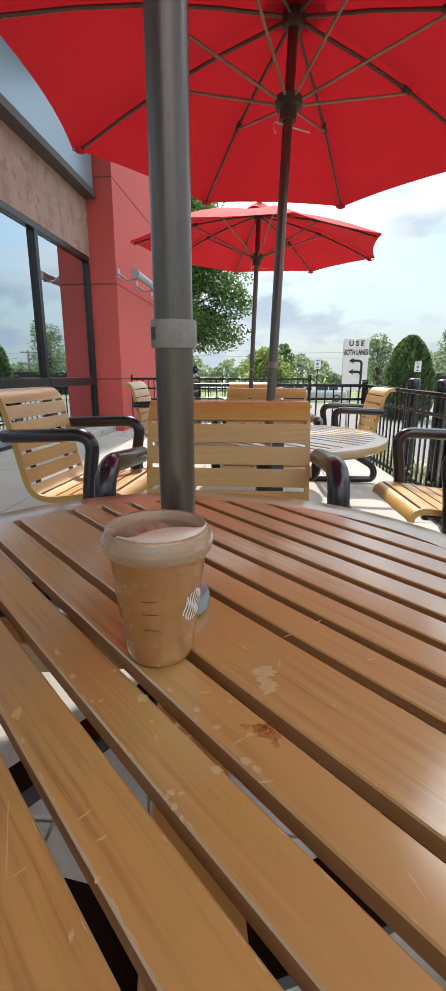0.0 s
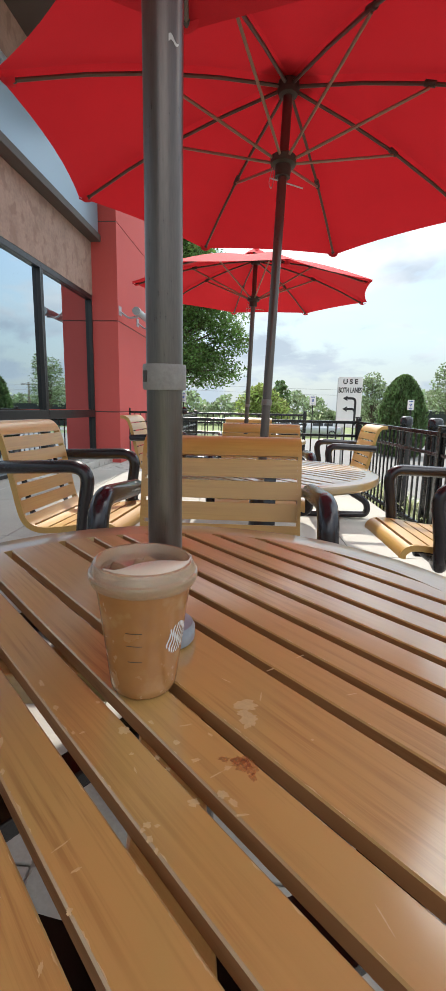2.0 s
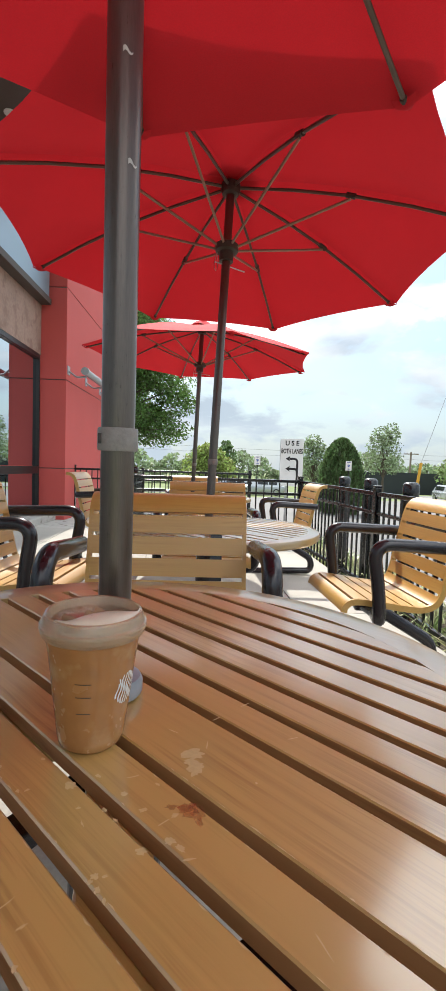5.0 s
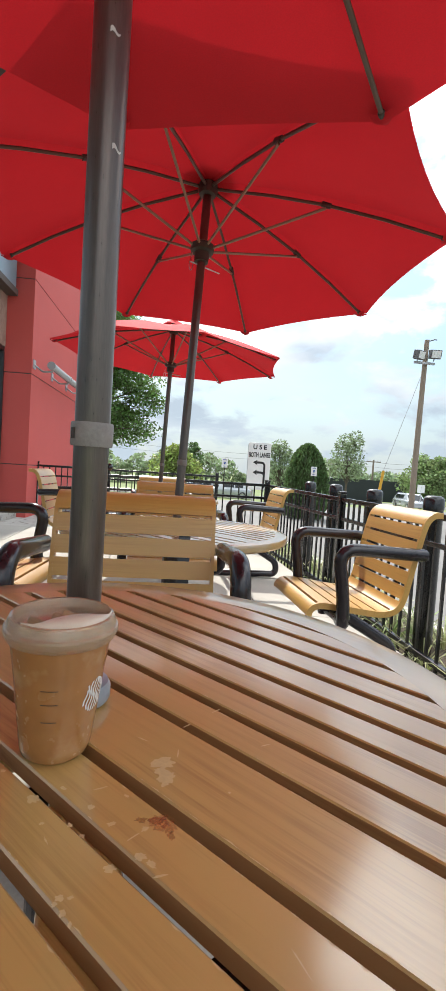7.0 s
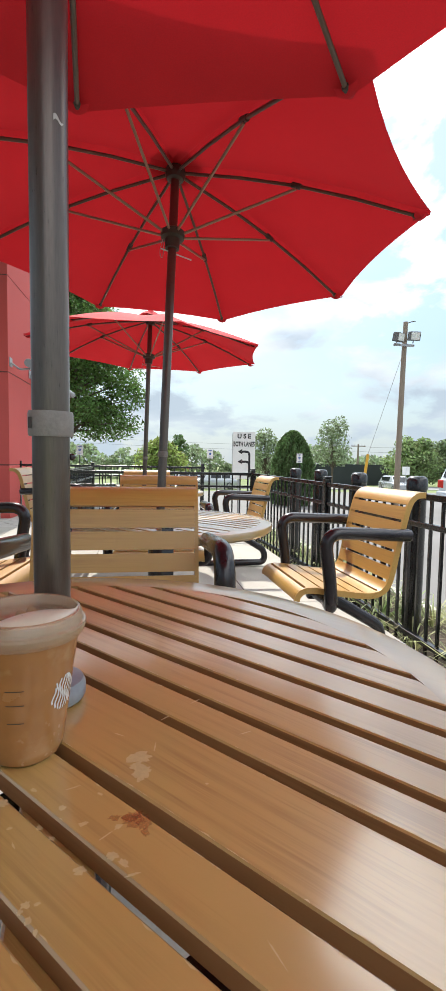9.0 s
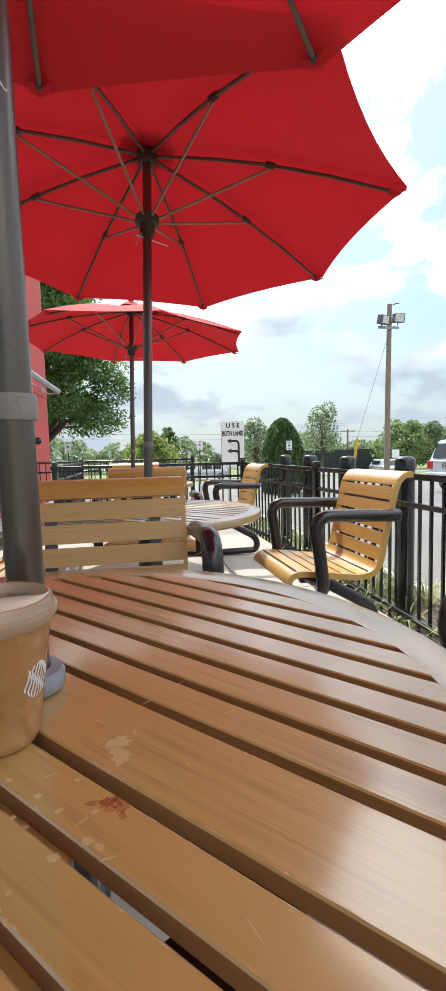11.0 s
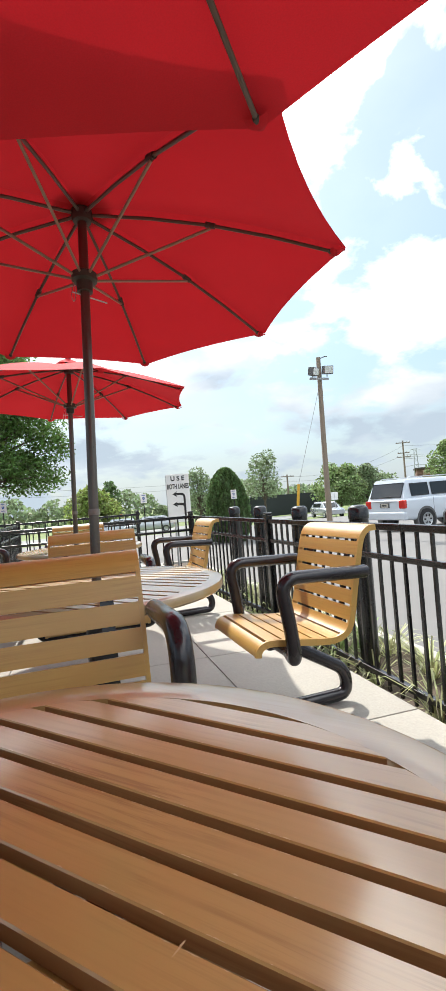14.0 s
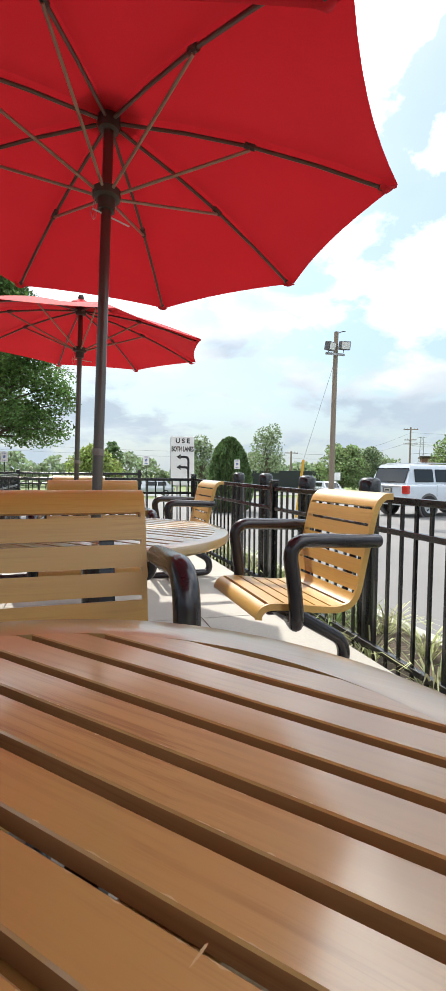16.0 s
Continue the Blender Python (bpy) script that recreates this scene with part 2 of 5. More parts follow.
def cloth(name, base, through):
    m = surface(name, base, rough=0.85, vary=0.10, scale=3.0, fine=240.0, bump=0.06)
    nt = m.node_tree
    n, l = nt.nodes.new, nt.links.new
    b, out = nt.nodes["Principled BSDF"], nt.nodes["Material Output"]
    tr, mix = n("ShaderNodeBsdfTranslucent"), n("ShaderNodeMixShader")
    b.inputs["Specular IOR Level"].default_value = 0.2
    tr.inputs["Color"].default_value = (base[0] * 1.15, base[1] * 0.8, base[2] * 0.8, 1)
    mix.inputs[0].default_value = through
    l(b.outputs[0], mix.inputs[1]); l(tr.outputs[0], mix.inputs[2]); l(mix.outputs[0], out.inputs[0])
    return m


def glass(name, tint=(1, 1, 1), rough=0.0):
    m = bpy.data.materials.new(name)
    m.use_nodes = True
    b = m.node_tree.nodes["Principled BSDF"]
    b.inputs["Base Color"].default_value = (*tint, 1)
    b.inputs["Roughness"].default_value, b.inputs["IOR"].default_value = rough, 1.5
    b.inputs["Transmission Weight"].default_value = 1.0
    return m


WOOD = wood("tan_slat_wood", (0.47, 0.292, 0.090), 1.0, 0.15, 1.95, 0.66)
RIMWOOD = wood("tan_rim_wood", (0.41, 0.268, 0.095), 1.0, 0.15, 2.15, 0.92)
# unvarnished sides, redder and darker than WOOD: the slot shade is in the colour
WOODSIDE = wood("matt_shaded_slat_edge", (0.32, 0.155, 0.052), 0.0, 0.3, 1.5, 0.7, 0.8)
CHAIRWOOD = wood("golden_slat_wood", (0.54, 0.318, 0.072), 1.0, 0.34, 1.5, 0.84)
CHIP = surface("bare_primer", (0.50, 0.355, 0.175), rough=0.55, vary=0.1, scale=60.0, fine=300.0, bump=0.05)
STAIN = surface("red_stain", (0.42, 0.12, 0.03), rough=0.5, vary=0.25, scale=70.0, fine=300.0, bump=0.02)
STAIN.node_tree.nodes["Principled BSDF"].inputs["Alpha"].default_value = 0.38
TUBE = surface("bronze_powdercoat", (0.022, 0.017, 0.020), rough=0.24, vary=0.15, scale=6.0, fine=20.0, bump=0.0, coat=0.2)
POLE = surface("bronze_pole", (0.135, 0.112, 0.098), rough=0.30, metal=0.75, vary=0.16, scale=6.0, fine=120.0, bump=0.02,
               stretch=(6, 6, 0.5))
RIB = surface("dark_rib_metal", (0.11, 0.078, 0.060), rough=0.35, metal=0.3, vary=0.15, scale=20.0, fine=150.0, bump=0.02)
STRUT = surface("tan_strut_metal", (0.30, 0.22, 0.16), rough=0.4, metal=0.4, vary=0.15, scale=20.0, fine=150.0, bump=0.02)
HUB = surface("cast_hub", (0.055, 0.046, 0.038), rough=0.5, metal=0.2, vary=0.2, scale=40.0, fine=200.0, bump=0.05)
CANVAS = cloth("red_canvas", (0.60, 0.022, 0.034), 0.095)
TAPE = surface("clear_band", (0.235, 0.218, 0.20), rough=0.45, vary=0.15, scale=60.0, fine=200.0, bump=0.1)
SCUFF = surface("pale_scuff", (0.55, 0.53, 0.50), rough=0.6, vary=0.1, scale=80.0)
BLACK = surface("black_fence_paint", (0.010, 0.010, 0.011), rough=0.26, vary=0.1, scale=4.0, fine=12.0, bump=0.0, coat=0.3)
CONCRETE = surface("patio_concrete", (0.385, 0.364, 0.320), rough=0.85, vary=0.14, scale=1.6, fine=90.0, bump=0.12,
                   per_object=0.03)
CURB = surface("curb_concrete", (0.45, 0.43, 0.39), rough=0.9, vary=0.15, scale=5.0, fine=70.0, bump=0.2, second=(0.2, 0.18, 0.15), spots=0.3)
ASPHALT = surface("parking_asphalt", (0.16, 0.155, 0.15), rough=0.9, vary=0.12, scale=0.5, fine=40.0, bump=0.15)
ROADM = surface("road_asphalt", (0.19, 0.19, 0.19), rough=0.9, vary=0.10, scale=0.3, fine=20.0, bump=0.1)
PAINT = surface("road_paint", (0.42, 0.40, 0.34), rough=0.8, vary=0.15, scale=6.0)
LAWN = surface("far_lawn", (0.13, 0.17, 0.05), rough=0.95, vary=0.35, scale=0.12, fine=2.0, bump=0.2)
SOIL = surface("planting_mulch", (0.09, 0.065, 0.045), rough=0.95, vary=0.35, scale=12.0, fine=60.0, bump=0.5)
REDWALL = surface("red_stucco", (0.55, 0.086, 0.074), rough=0.75, vary=0.07, scale=0.8, fine=60.0, bump=0.06)
BROWNWALL = surface("brown_stucco", (0.34, 0.225, 0.175), rough=0.85, vary=0.22, scale=3.0, fine=22.0, bump=0.25,
                    second=(0.27, 0.17, 0.13), spots=0.5)
FASCIA = surface("silver_fascia", (0.27, 0.37, 0.44), rough=0.35, metal=0.35, vary=0.04, scale=1.0, fine=40.0, bump=0.0)
SOFFIT = surface("dark_soffit", (0.075, 0.06, 0.05), rough=0.6, vary=0.15, scale=3.0)
MULLION = surface("dark_window_frame", (0.035, 0.033, 0.033), rough=0.3, metal=0.5, vary=0.12, scale=10.0)
PANE = surface("reflective_window_glass", (0.58, 0.65, 0.69), rough=0.02, metal=1.0, vary=0.02, scale=0.6, bump=0.0)
ALU = surface("brushed_aluminium", (0.55, 0.56, 0.57), rough=0.32, metal=0.85, vary=0.08, scale=8.0, fine=150.0)
GALV = surface("galvanised_steel", (0.40, 0.41, 0.42), rough=0.5, metal=0.6, vary=0.12, scale=12.0)
WHITE = surface("white_sign_face", (0.78, 0.78, 0.77), rough=0.45, vary=0.04, scale=6.0)
INK = surface("black_sign_ink", (0.015, 0.015, 0.016), rough=0.5, vary=0.1, scale=20.0)
BLUE = surface("blue_sign_ink", (0.03, 0.10, 0.36), rough=0.45, vary=0.1, scale=20.0)
POLEWOOD = surface("weathered_pole_wood", (0.23, 0.185, 0.14), rough=0.9, vary=0.2, scale=5.0, fine=40.0, bump=0.3, stretch=(8, 8, 0.6))
YELLOW = surface("yellow_guard", (0.60, 0.33, 0.03), rough=0.5, vary=0.1, scale=8.0)
COLLAR = surface("blue_grey_plastic", (0.24, 0.275, 0.31), rough=0.35, vary=0.15, scale=60.0, coat=0.5)
WIRE = surface("grey_cable", (0.30, 0.31, 0.32), rough=0.6, vary=0.1, scale=8.0)
BARK = surface("tree_bark", (0.10, 0.075, 0.055), rough=0.95, vary=0.3, scale=6.0, fine=40.0, bump=0.5, stretch=(4, 4, 1))
# lightened and less saturated: distance haze is mixed into this leaf colour
LEAF = leafy("tree_leaves", (0.20, 0.28, 0.11), 0.5)
LEAF_SHADE = leafy("shade_tree_leaves", (0.10, 0.19, 0.045), 0.55)
LEAF_DARK = leafy("dark_leaves", (0.10, 0.17, 0.058), 0.4)
LEAF_PALE = leafy("willow_leaves", (0.24, 0.31, 0.08), 0.4)
# paler, greyer green that carries the air haze over the farthest trees
LEAF_FAR = leafy("hazed_far_leaves", (0.21, 0.275, 0.15), 0.45)
BLADE = leafy("grass_blades", (0.17, 0.25, 0.07), 0.35)
BLADE_PALE = leafy("pale_grass_blades", (0.42, 0.44, 0.22), 0.35)
CARWHITE = surface("white_car_paint", (0.54, 0.59, 0.65), rough=0.22, vary=0.03, scale=1.0, coat=0.8, bump=0.0)
CARGREY = surface("silver_car_paint", (0.42, 0.44, 0.46), rough=0.25, metal=0.5, vary=0.03, scale=1.0, coat=0.8, bump=0.0)
CARRED = surface("red_car_paint", (0.55, 0.03, 0.03), rough=0.3, vary=0.05, scale=1.0, coat=0.8, bump=0.0)
CARGLASS = surface("car_glass", (0.012, 0.014, 0.017), rough=0.04, vary=0.05, scale=1.0, bump=0.0)
TAIL = surface("tail_lamp_red", (0.50, 0.02, 0.015), rough=0.2, vary=0.1, scale=20.0, coat=0.6)
RUBBER = surface("tyre_rubber", (0.018, 0.018, 0.018), rough=0.8, vary=0.15, scale=20.0)
PLASTIC = surface("grey_trim_plastic", (0.10, 0.10, 0.10), rough=0.6, vary=0.1, scale=10.0)
LENS = surface("flood_lamp_lens", (0.62, 0.64, 0.62), rough=0.2, vary=0.1, scale=20.0)
COFFEE = surface("iced_latte", (0.38, 0.172, 0.056), rough=0.26, vary=0.10, scale=14.0, fine=60.0, bump=0.0, second=(0.44, 0.235, 0.095), spots=0.35, coat=0.5)
CUPWALL = surface("cup_plastic", (0.80, 0.76, 0.70), rough=0.16, vary=0.04, scale=20.0, bump=0.0, clear=0.93)
LID = surface("milky_lid_plastic", (0.86, 0.66, 0.44), rough=0.20, vary=0.04, scale=40.0, bump=0.02, clear=0.72, coat=0.5)
RIDGE = surface("milky_ridge_plastic", (0.84, 0.72, 0.56), rough=0.30, vary=0.06, scale=40.0, bump=0.02, coat=0.5, clear=0.30)
LIDCLEAR = surface("clear_lid_plastic", (0.92, 0.86, 0.78), rough=0.08, vary=0.02, scale=20.0, bump=0.0, clear=0.95)
ICE = surface("ice_cube", (0.60, 0.40, 0.22), rough=0.12, vary=0.05, scale=30.0, bump=0.05, clear=0.5)
PRINT = surface("white_print", (0.74, 0.72, 0.68), rough=0.5, vary=0.05, scale=60.0)
MARK = surface("dark_print", (0.05, 0.028, 0.016), rough=0.5, vary=0.05, scale=60.0)
BUILDING = surface("far_stucco", (0.42, 0.32, 0.22), rough=0.9, vary=0.1, scale=0.5)
BRICKRED = surface("far_brick", (0.22, 0.12, 0.09), rough=0.9, vary=0.15, scale=1.5)
DARKWALL = surface("dark_screen_fence", (0.035, 0.042, 0.045), rough=0.9, vary=0.2, scale=0.4)
INTERIOR = surface("dim_interior", (0.10, 0.085, 0.07), rough=0.9, vary=0.15, scale=1.0)


# ---- mesh helpers ----
def part(name, bm, material, parent=None, label="", smooth=None):
    """Links a bmesh as one mesh object, under a thing or a part."""
    me = bpy.data.meshes.new(name)
    bmesh.ops.recalc_face_normals(bm, faces=bm.faces)
    bm.to_mesh(me)
    bm.free()
    me.materials.append(material)
    if smooth is not None:
        me.polygons.foreach_set("use_smooth", [True] * len(me.polygons))
        me.set_sharp_from_angle(angle=radians(smooth))
    ob = new(name, me)
    if parent:
        ob.parent = parent
    if label:
        ob["label"] = label
    return ob


def share(ob, name, parent, m=None):
    """Another object on the same mesh."""
    o = new(name, ob.data)
    o.parent = parent
    if m is not None:
        o.matrix_basis = m
    return o


def thing(name, label, category, m=None, group="", kind=""):
    e = new(name)
    e.empty_display_size = 0.1
    if m is not None:
        e.matrix_basis = m
    return tagged(e, label, category, group, kind)


def box(bm, x0, x1, y0, y1, z0, z1, bevel=0.0, m=None):
    r = bmesh.ops.create_cube(bm, size=1.0)
    vs = r["verts"]
    for v in vs:
        v.co = Vector((x0 + (v.co.x + 0.5) * (x1 - x0), y0 + (v.co.y + 0.5) * (y1 - y0), z0 + (v.co.z + 0.5) * (z1 - z0)))
    if bevel:
        es = list({e for v in vs for e in v.link_edges})
        r = bmesh.ops.bevel(bm, geom=es, offset=bevel, segments=2, profile=0.5, affect="EDGES")
        vs = list({v for f in r["faces"] for v in f.verts} | {v for v in vs if v.is_valid})
    if m is not None:
        bmesh.ops.transform(bm, matrix=m, verts=vs)
    return bm


def cube(x0, x1, y0, y1, z0, z1, bevel=0.0, m=None):
    return box(bmesh.new(), x0, x1, y0, y1, z0, z1, bevel, m)


def fillet(pts, radius, steps=6):
    """Rounds the corners of an open polyline."""
    pts = [Vector(p) for p in pts]
    out = [pts[0]]
    for a, b, c in zip(pts, pts[1:], pts[2:]):
        u, w = (a - b), (c - b)
        r = min(radius, u.length * 0.49, w.length * 0.49)
        p, q = b + u.normalized() * r, b + w.normalized() * r
        for i in range(steps + 1):
            t = i / steps
            out.append(p * (1 - t) ** 2 + b * 2 * t * (1 - t) + q * t * t)
    out.append(pts[-1])
    return out


def tube(bm, pts, radius, segs=14, cap=True, dome=0.0):
    """A round tube along points; radius may be a list. dome: rounds the two ends."""
    pts = [Vector(p) for p in pts]
    rad = list(radius) if isinstance(radius, (list, tuple)) else [radius] * len(pts)
    if dome:
        d0, d1 = (pts[0] - pts[1]).normalized(), (pts[-1] - pts[-2]).normalized()
        r0, r1 = rad[0], rad[-1]
        pts = [pts[0] + d0 * dome, pts[0] + d0 * dome * 0.7] + pts + [pts[-1] + d1 * dome * 0.7, pts[-1] + d1 * dome]
        rad = [r0 * 0.55, r0 * 0.88] + rad + [r1 * 0.88, r1 * 0.55]
    rings, side = [], None
    for i, p in enumerate(pts):
        d = (pts[min(i + 1, len(pts) - 1)] - pts[max(i - 1, 0)]).normalized()
        if side is None:
            side = d.cross(Vector((0, 0, 1)) if abs(d.z) < 0.9 else Vector((1, 0, 0))).normalized()
        side = (side - d * side.dot(d)).normalized()
        up = d.cross(side)
        rings.append([bm.verts.new(p + (side * math.cos(a) + up * math.sin(a)) * rad[i])
                      for a in (2 * math.pi * k / segs for k in range(segs))])
    for r, s in zip(rings, rings[1:]):
        for k in range(segs):
            bm.faces.new((r[k], r[(k + 1) % segs], s[(k + 1) % segs], s[k]))
    if cap:
        bm.faces.new(rings[0][::-1])
        bm.faces.new(rings[-1])
    return bm


def rod(pts, radius, segs=14, dome=0.0):
    return tube(bmesh.new(), pts, radius, segs, True, dome)


def lathe(profile, segs=40, closed=False):
    """Turns (radius, z) pairs round the z axis."""
    bm = bmesh.new()
    rings = []
    for r, z in profile:
        if r < 1e-6:
            rings.append([bm.verts.new((0, 0, z))])
        else:
            rings.append([bm.verts.new((r * math.cos(2 * math.pi * k / segs), r * math.sin(2 * math.pi * k / segs), z)) for k in range(segs)])
    pairs = list(zip(rings, rings[1:])) + ([(rings[-1], rings[0])] if closed else [])
    for a, b in pairs:
        for k in range(segs):
            k2 = (k + 1) % segs
            if len(a) == 1 and len(b) > 1:
                bm.faces.new((a[0], b[k2], b[k]))
            elif len(b) == 1 and len(a) > 1:
                bm.faces.new((a[k], a[k2], b[0]))
            elif len(a) > 1:
                bm.faces.new((a[k], a[k2], b[k2], b[k]))
    return bm


def slab(bm, outline, z0, z1):
    """An upright prism over an outline of (x, y)."""
    lo = [bm.verts.new((x, y, z0)) for x, y in outline]
    hi = [bm.verts.new((x, y, z1)) for x, y in outline]
    bm.faces.new(lo[::-1])
    bm.faces.new(hi)
    k = len(lo)
    for i in range(k):
        bm.faces.new((lo[i], lo[(i + 1) % k], hi[(i + 1) % k], hi[i]))
    return bm


def spline(pts, n=12):
    """Smooth curve through the points (Catmull-Rom)."""
    p = [Vector(q) for q in pts]
    p = [p[0] * 2 - p[1]] + p + [p[-1] * 2 - p[-2]]
    out = []
    for i in range(1, len(p) - 2):
        for k in range(n):
            t = k / n
            out.append(0.5 * (2 * p[i] + (p[i + 1] - p[i - 1]) * t + (2 * p[i - 1] - 5 * p[i] + 4 * p[i + 1] - p[i + 2]) * t * t
                              + (3 * p[i] - p[i - 1] - 3 * p[i + 1] + p[i + 2]) * t ** 3))
    out.append(p[-2])
    return out


def stretch_of(curve, s0, s1, n):
    """n + 1 places and normals along a curve in the (y, z) plane between the lengths s0 and s1."""
    acc = [0.0]
    for a, b in zip(curve, curve[1:]):
        acc.append(acc[-1] + (b - a).length)
    out = []
    for k in range(n + 1):
        s = min(max(s0 + (s1 - s0) * k / n, 0), acc[-1] - 1e-6)
        i = max(j for j in range(len(acc) - 1) if acc[j] <= s)
        f = (s - acc[i]) / max(1e-9, acc[i + 1] - acc[i])
        p = curve[i].lerp(curve[i + 1], f)
        d = (curve[i + 1] - curve[i]).normalized()
        out.append((p, Vector((0, -d.z, d.y)).normalized() * -1))
    return out


def ribbon(bm, places, x0, x1, up, down):
    """A bent board: from x0 to x1, reaching up along the normals and down against them."""
    rows = []
    for p, nrm in places:
        rows.append([bm.verts.new((x, q.y, q.z)) for x, q in ((x0, p + nrm * up), (x1, p + nrm * up), (x1, p - nrm * down), (x0, p - nrm * down))])
    for a, b in zip(rows, rows[1:]):
        for k in range(4):
            bm.faces.new((a[k], a[(k + 1) % 4], b[(k + 1) % 4], b[k]))
    bm.faces.new(rows[0][::-1])
    bm.faces.new(rows[-1])
    return bm


# ---- the plan ----
TABLE_1, TABLE_2, TABLE_3 = (0.0180, 0.5540), (0.20, 2.24), (0.185, 4.55)
SEATS_1 = (0.003, 0.597)        # the point that the chairs of the near table face
TILT_1 = (1.744, 0.948)         # the near table stands a little out of level on the sloping patio


def floor_z(x):
    """The patio falls gently from the building to the fence."""
    return 0.028 - 0.028 * x


def gz(y):
    """The height of the open ground, which falls gently away."""
    return -0.28 - 0.024 * min(max(y, 0.0), 70.0)


FENCE_X = 1.88


# ---- ground ----
def sheet(name, outline, z0, z1, material, label, category):
    ob = part(name, slab(bmesh.new(), outline, z0, z1), material)
    return tagged(ob, label, category, kind="structure")


def sloped(name, x0, x1, ys, lift, material, label, category):
    """A strip of the open ground that follows its fall."""
    bm = bmesh.new()
    rows = [[bm.verts.new((x, y, gz(y) + dz)) for x, dz in ((x0, lift), (x1, lift), (x1, lift - 0.6), (x0, lift - 0.6))] for y in ys]
    for a, b in zip(rows, rows[1:]):
        for k in range(4):
            bm.faces.new((a[k], a[(k + 1) % 4], b[(k + 1) % 4], b[k]))
    bm.faces.new(rows[0][::-1])
    bm.faces.new(rows[-1])
    return tagged(part(name, bm, material), label, category, kind="structure")


sloped("ground", -500, 500, (-80, 0, 70, 900), -0.05, LAWN, "flat summer lawn reaching to the far trees", "ground")
sloped("parking_lot", 2.66, 46, (-14, 0, 36), 0.0, ASPHALT, "pale worn asphalt parking lot beside the patio", "parking lot")
sloped("parking_lot", -16, 2.655, (10.5, 36), 0.0, ASPHALT, "pale worn asphalt lot beyond the far patio fence", "parking lot")
sloped("road", -120, 160, (44, 56), 0.0, ROADM, "grey asphalt road beyond the parking lot", "road")
sheet("planting_bed", [(1.66, -4), (2.54, -4), (2.54, 10.3), (1.66, 10.3)], -1.2, -0.24, SOIL, "dark mulch bed along the black fence", "planting bed")
sheet("kerb", [(2.545, -4), (2.655, -4), (2.655, 10.45), (-3, 10.45), (-3, 10.31), (2.545, 10.31)], -1.2, -0.20, CURB, "grey concrete kerb round the planting bed", "kerb")

patio = thing("pavement", "pale concrete patio slabs with thin joints", "patio", pose(0, 0, floor_z(0), 0, math.degrees(math.atan(0.028)), 0), kind="structure")
part("bed", cube(-2.9, 1.655, -4, 6.95, -0.6, -0.012), CURB, patio)
sheet("back_walk", [(-2.9, 6.954), (1.655, 6.954), (1.655, 10.30), (-2.9, 10.30)], -0.6, -0.02, CURB, "plain concrete walk behind the patio fence", "walk")
xs = [-2.9, -1.62, -0.34, 0.94, 1.655]
for i in range(len(xs) - 1):
    first = None
    for j in range(9):
        y0 = -4.0 + j * 1.217
        bm = cube(xs[i] + 0.004, xs[i + 1] - 0.004, 0.004, 1.213, -0.011, 0.0, 0.003)
        if first is None:
            first = part("slab", bm, CONCRETE, patio)
            first.matrix_basis = pose(0, y0, 0)
        else:
            bm.free()
            share(first, "slab", patio, pose(0, y0, 0))


# ---- building ----
WALL = pose(-2.63, 8.8, 0, 0, 0, -3.0)     # local: y runs back towards the camera side, x out to the patio


def on_wall(x, y, z=0.0):
    return WALL @ pose(x, y, z)


